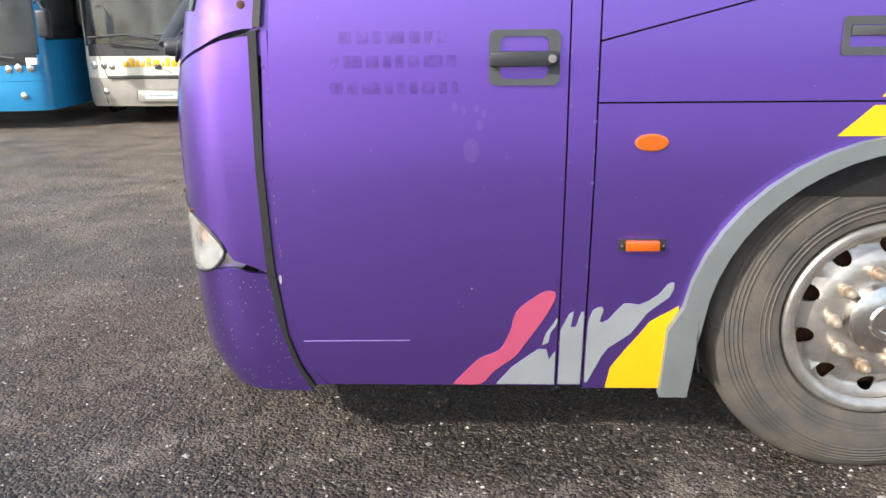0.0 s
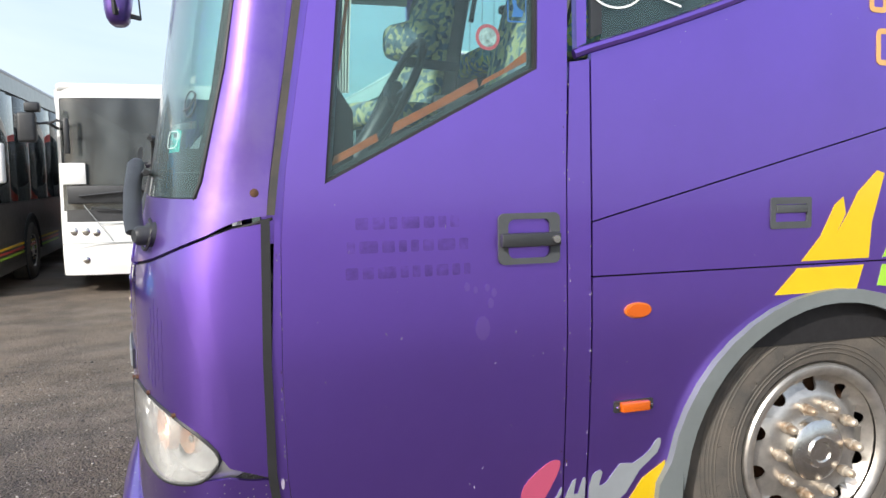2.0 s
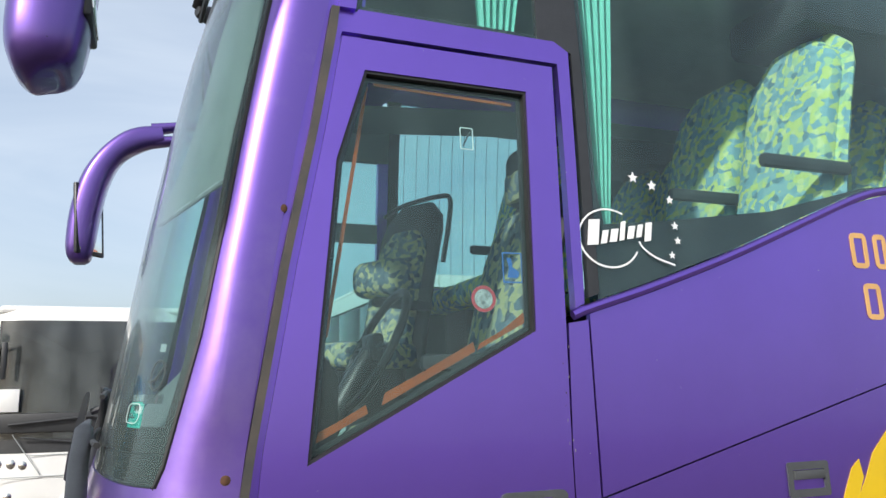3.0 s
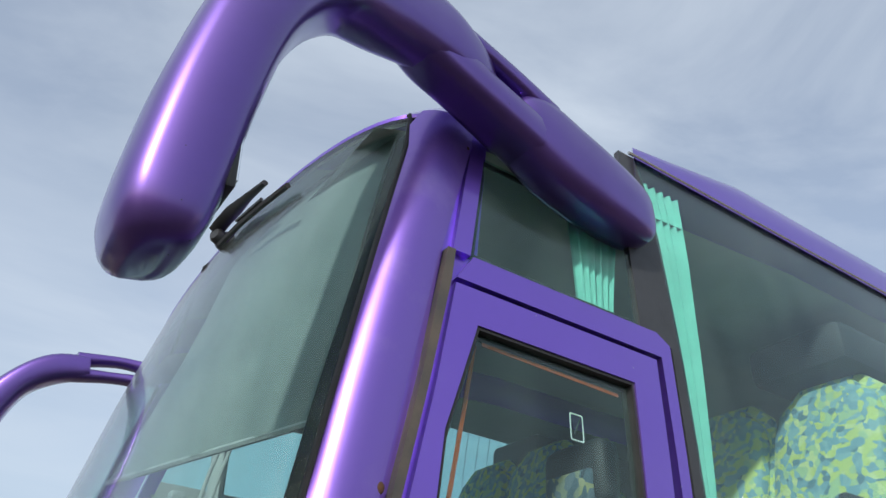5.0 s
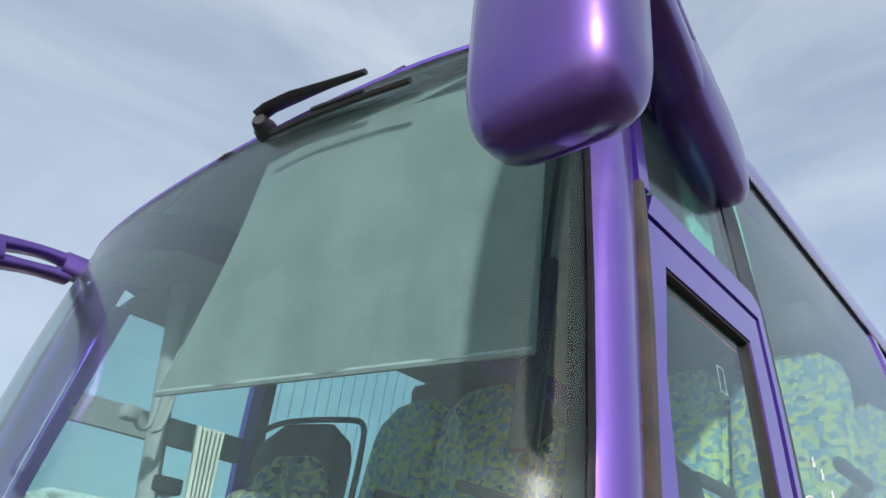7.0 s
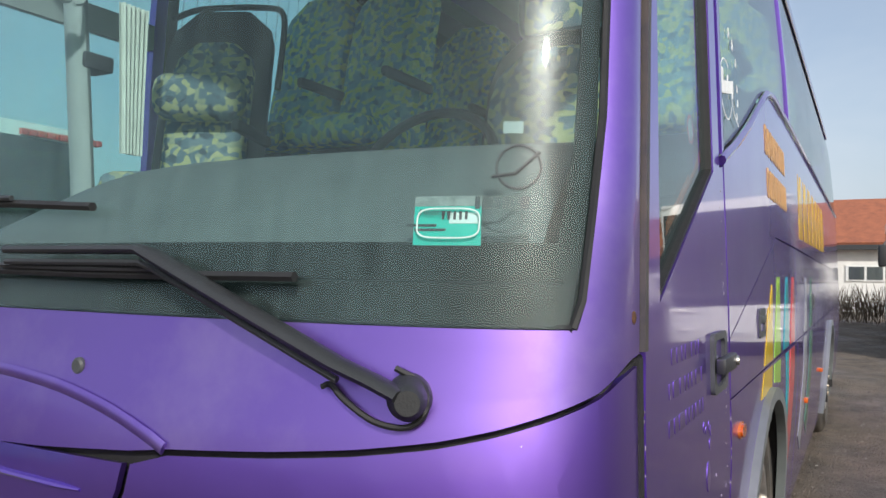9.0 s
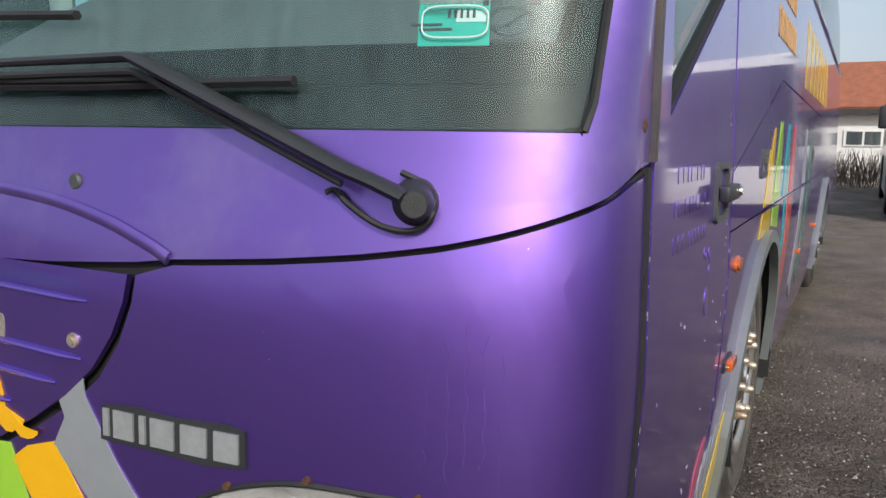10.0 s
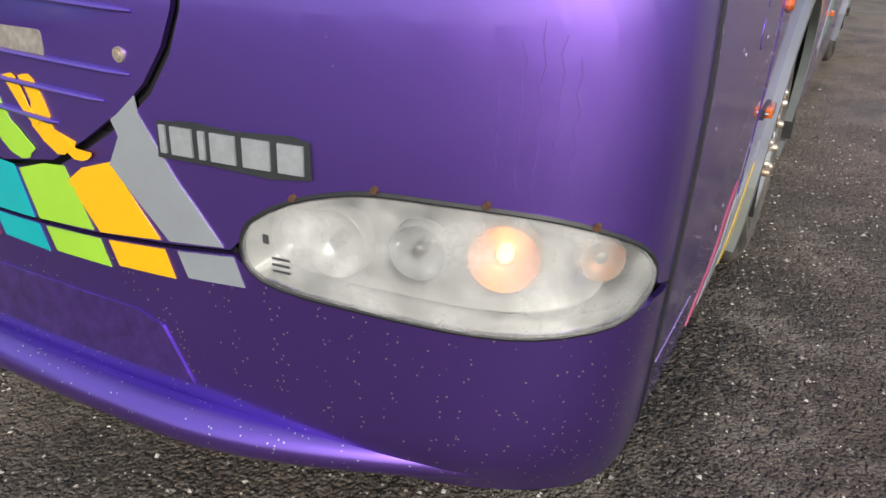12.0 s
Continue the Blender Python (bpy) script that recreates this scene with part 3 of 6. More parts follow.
wing = [(0.0, .68), (0.0, 1.355), *rise(COWL, -.007)[1:-3], (0.749, 1.175), (0.756, 1.13), (0.787, 1.058), (0.839, 0.986), (0.907, 0.929), (1.01, 0.866), (1.116, 0.811), (HALF, .786),
        (HALF, .686), (1.074, 0.688), (0.832, 0.709), (0.697, 0.725), *LAMP_TOP, (0.003, 0.718)]
for side, lp in (("left", wing), ("right", mirrored(wing))):
    part("headlamp_panel", front_panel(lp), paint, coach, "purple corner panel round the headlamp")
part("front_hood", front_panel([*HOOD, *mirrored(HOOD)[1:]], out=0.004), paint, coach, "purple front flap with moulded ribs")
for z, w in ((1.12, .42), (1.015, .40), (.962, .33), (.905, .2)):
    for sgn in (-1, 1):
        a, b = HALF - sgn * 0.03, HALF - sgn * w
        pts = [front_at(a + (b - a) * k / 8, z + 0.012 * (1 - k / 8)) + Vector((-0.004, 0, 0)) for k in range(9)]
        part("hood_rib", tube(pts, [(0.010, 0.006)] * 8 + [(0.003, 0.003)], n=8), paint, coach)
for y, z in ((.895, 1.047), (1.655, 1.047)):
    p = front_at(y, z)
    part("hood_latch", lathe([(0, -.012), (.008, -.012), (.008, -.008), (.013, -.008), (.014, .0), (.014, .01)], 20, m=Matrix.Translation(p) @ Matrix.Rotation(radians(-90), 4, "Z")), nut_metal, coach, "round brass-coloured latch")
part("emblem_scar", front_panel(rounded(1.085, 1.465, 1.022, 1.072, .01), out=0.0055, thick=0.003), material("glue_residue", (0.16, 0.14, 0.12), 0.7, color2=(0.3, 0.28, 0.24), scale=40), coach, "patch of old glue where an emblem was")

# cowl and pillars in one piece
PILLAR = [(.05, 1.418), (.04, 1.46), (.03, 1.6), (.021, 1.75), (.018, 2.02), (.02, 2.28), (.026, 2.62), (.034, 2.91), (.045, 3.0)]
cowl = [(0.0, 1.372), (0.0, 3.06), (.03, 3.06), *reversed(PILLAR), (HALF, 1.418), *reversed(rise(COWL, .003)[1:])]
for lp in (cowl, mirrored(cowl)):
    part("front_cowl", panel([[(turn_of(y), z) for y, z in lp]], pillar_fn, .012, .06), paint_worn, coach, "weathered purple cowl below the windscreen and corner pillar")
part("cowl_rib", tube([front_at(y, z) + Vector((-.002, 0, 0)) for y, z in glide([(.68, 1.207), (.73, 1.228), (.84, 1.262), (1.01, 1.292), (HALF, 1.308), (1.54, 1.292), (1.71, 1.262), (1.82, 1.228), (1.87, 1.207)], 5)], (.005, .012), n=8), paint_worn, coach)
part("cowl_cap", lathe([(0, -.006), (.012, -.006), (.016, -.002), (.016, .01)], 20, m=Matrix.Translation(front_at(.925, 1.322)) @ Matrix.Rotation(radians(-90), 4, "Z")), handle_grey, coach, "round grey plug")
part("seam_filler", tube([front_at(y, z) + Vector((.016, .003, .001)) for y, z in COWL + mirrored(COWL)[1:]], .0045, n=6), seam_dark, coach)

# windscreen with its black printed border
screen = [*PILLAR[:-1], (.05, 3.045), (HALF, 3.045)]
screen = [*[(y + .002, z + .002) for y, z in screen[:-1]], (HALF, 3.045)]
ws = part("windscreen", front_panel([*screen, *mirrored(screen)[1:]], out=-0.004, thick=0.008, cut_u=0.05, cut_v=0.12), glass_screen, coach, "large curved tinted windscreen streaked with dust")
ws.visible_shadow = False
# the border in plain strips
bm = bmesh.new()
for lp in ([(.05, 1.425), (HALF, 1.425), (HALF, 1.488), (.06, 1.488)],):
    for q in (lp, mirrored(lp)):
        front_panel(q, out=-0.014, thick=0.002, cut_u=0.05, bm=bm)
part("black_band", bm, seam_dark, coach, "solid black band at the foot of the windscreen")
bm = bmesh.new()
for lp in ([(.06, 1.49), (HALF, 1.49), (HALF, 1.55), (.07, 1.55)], [(.052, 1.425), (.07, 1.55), (.052, 1.7), (.042, 2.0), (.048, 2.6), (.066, 2.96), (.045, 2.99), (.027, 2.62), (.020, 2.1), (.022, 1.75), (.031, 1.6)],
           [(.06, 3.02), (HALF, 3.02), (HALF, 3.04), (.06, 3.04)]):
    for q in (lp, mirrored(lp)):
        front_panel(q, out=-0.014, thick=0.002, cut_u=0.05, bm=bm)
part("printed_border", bm, dotted_print, coach, "black dotted border of the windscreen")
part("windscreen_gasket", tube([front_at(y, z) + Vector((.002, 0, 0)) for y, z in [*screen, *mirrored(screen)[1:], screen[0]]], .007, n=6), rubber, coach, "cracked black windscreen rubber")

# roof: rings that close in from the edge
bm = bmesh.new()
outline = []
ys = [HALF - HALF * math.sin(a * math.pi / 2) for a in np.linspace(-1, 1, 41)]
right_edge = [(REAR - 0.2 * i, 2 * HALF - .15, 3.335) for i in range(0, 45)] + [(.42, 2 * HALF - .15, 3.335), (.36, 2 * HALF - .10, 2.965), (.1, 2 * HALF - .10, 2.965)]
left_edge = [(x, 2 * HALF - y, z) for x, y, z in reversed(right_edge)]
front_edge = [tuple(front_at(y, 3.052)) for y in ys]
outline = right_edge + front_edge + left_edge
rings = []
for k, (r, h) in enumerate([(1.0, -.012), (1.0, 0.0), (.998, .3), (.985, .52), (.955, .7), (.89, .85), (.76, .94), (.5, .985), (.02, 1.0)]):
    ring = []
    for x, y, z in outline:
        ax = min(max(x, 1.6), REAR - .6)
        top = 3.60
        f = min(1, max(0, (x - .2) / .8))
        hh = h * f + (1 - f) * (np.interp(r, [.02, .5, .76, .89, .955, .985, .998, 1.0], [1.0, .93, .72, .42, .2, .07, .01, 0]) if h > 0 else h)
        ring.append(bm.verts.new((ax + (x - ax) * r, HALF + (y - HALF) * r, z + (top - z) * max(0, hh) + min(0, hh))))
    rings.append(ring)
for a, b in zip(rings, rings[1:]):
    for i in range(len(outline)):
        j = (i + 1) % len(outline)
        bm.faces.new((a[i], a[j], b[j], b[i]))
bmesh.ops.recalc_face_normals(bm, faces=bm.faces)
part("roof", bm, paint, coach, "rounded purple roof")

# left side
ROOFZ = 3.33
belt = [(.335, 1.815), (.40, 1.838), (.6, 1.90), (.9, 2.005), (1.2, 2.125), (1.45, 2.225), (1.6, 2.265), (1.8, 2.285), (2.2, 2.29), (3.0, 2.30), (REAR, 2.30)]
WHEELS = (1.285, 6.55)


def arch(cx, r=.585):
    return circle(cx, .5, r, 25, 180, 0)


door_win = [(-.388, 1.452), (.222, 1.768), (.236, 2.455), (-.240, 2.455), (-.318, 2.2)]
door_out = [(-.40, .295), (.307, .295), (.307, 1.45), (.315, 1.80), (.328, 2.545), (-.300, 2.545), (-.345, 2.28), (-.415, 1.92), (-.487, 1.49), (-.505, 1.3), (-.512, .99), (-.506, .69), (-.485, .47), (-.455, .36)]
door = part("driver_door", left_panel(door_out, door_win, thick=0.03), paint, coach, "purple driver's door with a slanted window and ghosted lettering")
part("door_back", left_panel([(-.50, .4), (.39, .31), (.39, 1.78), (-.45, 1.40)], out=-.035, thick=.01), seam_dark, coach)
pane = part("door_window", left_panel([(x * 1.01 - .0, z) for x, z in door_win], out=-.018, thick=.006), glass_side, door, "tinted door glass")
pane.visible_shadow = False


def band(lp, w):
    """A strip of width w inside a closed outline."""
    c = (sum(p[0] for p in lp) / len(lp), sum(p[1] for p in lp) / len(lp))
    out = []
    lp = [p for i, p in enumerate(lp) if np.hypot(p[0] - lp[i - 1][0], p[1] - lp[i - 1][1]) > 1e-5]
    n = len(lp)
    for i in range(n):
        a, b, d = (np.array(lp[(i + k) % n]) for k in (-1, 0, 1))
        e1, e2 = (b - a) / np.linalg.norm(b - a), (d - b) / np.linalg.norm(d - b)
        n1, n2 = np.array((-e1[1], e1[0])), np.array((-e2[1], e2[0]))
        if np.dot(n1, np.array(c) - b) < 0:
            n1 = -n1
        if np.dot(n2, np.array(c) - b) < 0:
            n2 = -n2
        q = n1 + n2
        out.append(tuple(b + q * w / max(0.5, 1 + np.dot(n1, n2))))
    return out


part("door_window_rubber", left_panel(door_win, band(door_win, .008), out=-.004, thick=.03), rubber, door)
part("door_frit", left_panel(band(door_win, .007), band(door_win, .022), out=-.026, thick=.002), black_plastic, door, "black dotted edge of the glass")
tape = band(door_win, .045)
for x0, x1, w0, w1 in ((-.365, -.235, .026, .020), (-.20, .055, .030, .024), (.06, .205, .018, .026)):
    za, zb = 1.688 + .515 * x0, 1.688 + .515 * x1
    part("sealing_tape", left_panel([(x0, za), (x1, zb), (x1 - .006, zb + w1), ((x0 + x1) / 2, (za + zb) / 2 + w0 * .8), (x0 + .008, za + w0)], out=-.027, thick=.002), tape_orange, door, "torn strip of orange tape")
part("sealing_tape", left_panel([(-.345, 1.75), (-.335, 1.75), (-.225, 2.42), (-.235, 2.42)], out=-.027, thick=.002), tape_orange, door, "torn strip of orange tape")
part("sealing_tape", left_panel([(-.21, 2.425), (.20, 2.415), (.20, 2.424), (-.21, 2.434)], out=-.027, thick=.002), tape_orange, door, "torn strip of orange tape")
plate = part("handle_plate", left_panel(rounded(.093, .282, 1.217, 1.362, .018), rounded(.122, .252, 1.234, 1.345, .02), out=.010, thick=.02), handle_grey, door, "grey plastic door handle surround")
part("handle_well", left_panel(rounded(.12, .254, 1.232, 1.347, .02), out=-.006, thick=.004), handle_grey, plate)
part("handle_lever", new_box(.094, .275, -.030, -.006, 1.268, 1.307, bevel=.006), black_plastic, plate, "black lever")
part("lock", lathe([(0, -.036), (.011, -.036), (.013, -.03), (.013, 0)], 16, m=Matrix.Translation((.258, 0, 1.288))), chrome, plate, "chrome key lock")

# post behind the corner seam
part("corner_post", left_panel([(-.565, 1.30), (-.45, 1.30), (-.42, 1.6), (-.36, 1.95), (-.29, 2.3), (-.235, 2.62), (-.19, 3.04), (-.25, 3.04), (-.35, 2.62), (-.42, 2.28), (-.48, 1.92), (-.55, 1.38)], out=-.014, thick=.04), paint, coach)
# strips, pillar, upper frame
part("seam_strip", left_panel([(-.540, 1.375), (-.520, 1.375), (-.505, 1.49), (-.435, 1.92), (-.365, 2.28), (-.318, 2.545), (-.308, 2.625), (-.329, 2.625), (-.385, 2.28), (-.455, 1.92), (-.524, 1.49)], out=.010, thick=.03), strip_rubber, coach, "long black rubber strip along the corner seam")
part("seam_strip", left_panel([(-.555, 1.365), (-.532, 1.365), (-.540, .99), (-.535, .69), (-.513, .47), (-.482, .36), (-.442, .285), (-.46, .285), (-.50, .37), (-.535, .5), (-.558, .69), (-.562, .99)], out=.004, thick=.03), rubber, coach, "black rubber strip along the corner seam")
part("corner_reveal", left_panel([(-.52, 1.365), (-.505, 1.365), (-.513, .99), (-.507, .69), (-.487, .47), (-.457, .36), (-.405, .29), (-.442, .29), (-.482, .37), (-.512, .47), (-.534, .69), (-.539, .99)], out=-.004, thick=.02), paint, coach)
part("door_pillar", left_panel([(.312, .295), (.387, .295), (.387, 1.33), (.387, 1.80), (.3245, 1.79), (.312, 1.45)], thick=.02, out=-.002), paint, coach, "purple pillar behind the door")
part("door_top_rail", left_panel([(-.30, 2.556), (.345, 2.556), (.345, 1.83), (.375, 1.845), (.385, 2.60), (.34, 2.628), (-.255, 2.628)], out=.004, thick=.03), paint, coach, "purple frame rail above and behind the door")
up_win = [(-.262, 2.632), (.335, 2.632), (.335, 2.97), (-.215, 2.97)]
part("pillar_cover", left_panel([(-.31, 2.63), (-.262, 2.63), (-.212, 2.97), (-.20, 3.06), (-.235, 3.06), (-.25, 3.0)], out=.002, thick=.03), paint, coach)
g = part("quarter_window", left_panel(up_win, out=-.006, thick=.006), glass_side, coach, "tinted quarter window above the driver's door")
g.visible_shadow = False
part("quarter_window_edge", left_panel(up_win, band(up_win, .018), out=-.013, thick=.002), black_plastic, coach)
part("black_pillar", left_panel([(.29, 2.632), (.335, 2.632), (.40, 2.60), (.395, 1.862), (.43, 1.875), (.43, 3.33), (.36, 3.33), (.30, 2.97)], out=-.003, thick=.02), black_plastic, coach, "gloss black window pillar")

upper = [(.392, 1.333), (1.70, 1.668), (2.4, 1.662), (REAR, 1.56), (REAR, 2.285), *[(x, z - .018) for x, z in reversed(belt[:-1])]]
upper[-1] = (.392, 1.825)
part("side_panel", left_panel(upper, thick=.02), paint, coach, "purple upper side panel below the windows")
part("belt_moulding", tube([left_fn(x, z) + Vector((0, -.004, -.004)) for x, z in glide(belt, 5)], (.012, .014), n=8), paint, coach, "purple moulding that sweeps up along the windows")
for x0, x1 in ((.392, 2.62), (2.632, 4.6), (4.612, REAR)):
    zt = lambda x: 1.328 + (x - .392) * .2565 if x < 1.70 else 1.663 - (x - 1.7) * .0135
    xs = [x0] + [x for x in (1.7,) if x0 < x < x1] + [x1]
    part("locker_flap", left_panel([(x0, 1.171), (x1, 1.171), *[(x, zt(x)) for x in reversed(xs)]], thick=.02), paint, coach, "purple luggage locker flap")
low1 = [(.392, .285), (.66, .285), (.70, .5), *arch(WHEELS[0])[1:-1], (1.87, .5), (1.90, .285), (2.62, .285), (2.62, 1.166), (.392, 1.166)]
part("wheel_panel", left_panel(low1, thick=.02, cut_u=.3), paint, coach, "purple lower side panel round the front wheel")
low2 = [(2.632, .285), (5.93, .285), (5.965, .5), *arch(WHEELS[1])[1:-1], (7.135, .5), (7.17, .285), (REAR, .285), (REAR, 1.166), (2.632, 1.166)]
part("lower_side_panel", left_panel(low2, thick=.02, cut_u=.6), paint, coach, "purple lower side panel round the rear wheel")
part("side_backing", left_panel([(.38, .9), (REAR, .9), (REAR, 1.7), (.38, 1.34)], out=-.026, thick=.006), seam_dark, coach)
for cx in WHEELS:
    lp = [(cx - .66, .27), (cx - .655, .5), *[(cx + .62 * math.cos(a), .5 + .585 * math.sin(a)) for a in np.linspace(math.pi * .96, math.pi * .04, 21)], (cx + .655, .5), (cx + .66, .27), (cx + .575, .27), (cx + .565, .45),
          *[(cx + .555 * math.cos(a), .5 + .54 * math.sin(a)) for a in np.linspace(math.pi * .02, math.pi * .98, 25)], (cx - .565, .45), (cx - .575, .27)]
    part("wheel_arch_trim", left_panel(lp, out=.026, thick=.035, cut_u=.4), arch_grey, coach, "grey moulded wheel arch trim")
    bm = bmesh.new()
    prof = [(cx + .57 * math.cos(a), .5 + .56 * math.sin(a)) for a in np.linspace(math.pi * 1.08, -math.pi * .08, 25)]
    va, vb = [bm.verts.new((x, .0, max(z, .28))) for x, z in prof], [bm.verts.new((x, .55, max(z, .28))) for x, z in prof]
    for i in range(24):
        bm.faces.new((va[i], va[i + 1], vb[i + 1], vb[i]))
    bm.faces.new(vb)
    part("wheel_well", bm, seam_dark, coach)


# wheels
def wheel(cx, cy, cz, flip=1):
    w = part("wheel", lathe([(.30, .03), (.315, .005), (.34, -.002), (.40, -.012), (.45, -.006), (.495, .012), (.518, .03), (.528, .06), (.528, .24), (.49, .28), (.31, .29)], 72), tyre_rubber, coach, "worn black tyre on an aluminium rim")
    w.matrix_basis = Matrix.Translation((cx, cy, cz))
    for r, y in ((.345, -.004), (.36, -.006), (.375, -.008), (.43, -.0105), (.442, -.0085), (.454, -.0062), (.466, -.002), (.478, .004)):
        part("tyre_ring", lathe([(r - .003, y), (r, y - .0025), (r + .003, y + .001)], 72), tyre_rubber, w)
    for a0, a1, r0 in ((100, 116, .385), (120, 136, .385), (140, 160, .385), (196, 204, .40), (280, 320, .39)):
        arc = [(r0 * math.cos(radians(a0 + (a1 - a0) * k / 6)), -.0095, r0 * math.sin(radians(a0 + (a1 - a0) * k / 6))) for k in range(7)]
        part("tyre_moulding", tube(arc, (.003, .014), n=6), tyre_rubber, w)
    for a0 in (150, 168, 186, 204, 222, 240):
        part("tyre_crease", tube([(.355 * math.cos(radians(a0)), -.006, .355 * math.sin(radians(a0))), (.425 * math.cos(radians(a0 + 3)), -.011, .425 * math.sin(radians(a0 + 3)))], .0014, n=5), tyre_rubber, w)
    part("rim_edge", lathe([(.262, .012), (.272, -.002), (.288, -.008), (.299, -.006), (.305, .002), (.303, .03)], 64), rim_metal, w)

    def dish(u, v):
        r = math.hypot(u, v)
        d = np.interp(r, [0, .10, .175, .19, .235, .262, .275], [.03, .03, .03, .032, .062, .04, .01])
        return Vector((u, float(d), v))
    holes = [circle(.226 * math.cos(radians(a)), .226 * math.sin(radians(a)), .027, 12) for a in range(18, 378, 36)]
    part("rim_disc", panel([circle(0, 0, .268, 40), *holes], dish, .03, .03, .008), rim_metal, w, "dull aluminium rim with ten round holes")
    part("brake_drum", lathe([(0, .11), (.255, .11), (.26, .2)], 32), rust, w, "rusty drum behind the rim")
    for a in range(0, 360, 36):
        p = (.155 * math.cos(radians(a)), 0, .155 * math.sin(radians(a)))
        part("wheel_nut", lathe([(0, -.034), (.009, -.032), (.0145, -.024), (.016, -.012), (.0165, .0), (.021, .002), (.021, .012), (.016, .03)], 12, m=Matrix.Translation(p)), nut_metal, w)
    part("hub", lathe([(0, -.012), (.032, -.012), (.036, -.018), (.052, -.018), (.058, -.01), (.098, -.004), (.108, .004), (.112, .03)], 40), chrome, w, "dull metal hub cap")
    return w


for cx in WHEELS:
    wheel(cx, .045, .515)

# stripes on the side
pink = [(-.01, .30), (.07, .39), (.13, .42), (.165, .49), (.18, .55), (.235, .60), (.275, .62), (.297, .605), (.27, .54), (.22, .46), (.18, .40), (.12, .35), (.075, .30)]
grey_a = [(.125, .30), (.17, .36), (.25, .425), (.275, .425), (.285, .39), (.297, .41), (.303, .42), (.303, .30)]
grey_b = [(.315, .30), (.315, .49), (.34, .545), (.352, .55), (.345, .5), (.36, .5), (.375, .55), (.383, .55), (.383, .30)]
grey_c = [(.396, .31), (.396, .52), (.42, .565), (.44, .56), (.43, .52), (.455, .525), (.50, .58), (.545, .575), (.60, .61), (.62, .64), (.64, .645), (.63, .60), (.57, .55), (.525, .48), (.46, .43), (.43, .37), (.405, .31)]
loop_a = [(.262, .44), (.27, .475), (.288, .505), (.303, .53), (.303, .51), (.285, .48), (.28, .45)]


def decal(name, lp, mat, parent=coach, label="", out=.0025, fn=left_panel, steps=3, **k):
    pts = [tuple(q) for q in glide([*lp, lp[0]], steps)][:-1] if steps > 1 else lp
    return part(name, fn(pts, out=out, thick=.002, **k), mat, parent, label)


decal("pink_splash", pink, pink_paint, door, "pink splash stripe")
decal("grey_splash", grey_a, grey_paint, door, "grey splash stripe", steps=1)
decal("grey_splash", loop_a, grey_paint, door, "grey splash stripe")
decal("grey_splash", grey_b, grey_paint, coach, "grey splash stripe", out=.001, steps=1)
decal("grey_splash", grey_c, grey_paint, coach, "grey splash stripe", steps=2)
decal("yellow_splash", [(.462, .288), (.472, .36), (.51, .42), (.55, .475), (.58, .52), (.66, .57), (.66, .42), (.66, .288)], yellow_paint, coach, "yellow splash stripe", steps=1)
decal("yellow_stripe", [(1.04, 1.075), (1.13, 1.158), (1.40, 1.158), (1.37, 1.075)], yellow_paint, coach, "yellow stripe above the wheel arch", steps=1)
decal("yellow_stripe", [(1.145, 1.18), (1.22, 1.26), (1.275, 1.36), (1.31, 1.385), (1.32, 1.33), (1.28, 1.26), (1.33, 1.33), (1.37, 1.40), (1.45, 1.47), (1.48, 1.46), (1.43, 1.30), (1.42, 1.18)], yellow_paint, coach, "yellow splash stripe", steps=1)
for i, (mt, x0) in enumerate(((green_paint, 1.48), (cyan_paint, 1.86), (red_paint, 2.2), (grey_paint, 3.1), (dkgreen_paint, 3.6))):
    decal("side_stripe", [(x0, 1.18), (x0 + .10, 1.36), (x0 + .2, 1.5), (x0 + .23, 1.46), (x0 + .28, 1.5), (x0 + .24, 1.18)], mt, coach, "colourful splash stripe", steps=1)
    if x0 > 1.8:
        decal("side_stripe", [(max(x0 - .24, 1.96), .62), (max(x0 - .01, 1.98), 1.155), (x0 + .23, 1.155), (max(x0 - .02, 2.05), .5)], mt, coach, "colourful splash stripe", steps=1)
    else:
        decal("side_stripe", [(1.46, 1.085), (1.48, 1.155), (1.72, 1.155), (1.68, 1.06)], mt, coach, "colourful splash stripe", steps=1)
for row, (z, x0, x1) in enumerate(((1.345, -.31, -.02), (1.282, -.335, .005), (1.212, -.34, .01))):
    x = x0
    random.seed(5 + row)
    while x < x1 - .01:
        w = random.choice((.022, .03, .034, .05))
        decal("faded_mark", rounded(x, min(x + w, x1), z - .016, z + .016, .004, 2), faded_paint, door, "ghost of removed lettering", out=.0012, steps=1)
        x += w + .012
for cx, cz, w, a in ((.0, 1.16, .008, -20), (.025, 1.15, .006, 10), (.06, 1.155, .007, 0), (.08, 1.14, .008, 0), (.07, 1.11, .009, 30), (.045, 1.04, .022, -30)):
    decal("touch_up_mark", circle(cx, cz, w, 10, rz=w * 1.6), material("pale_touch_up", (0.25, 0.14, 0.60), 0.3, 0.85, coat=.8), door, "pale touched-up paint mark", out=.0015, steps=1)

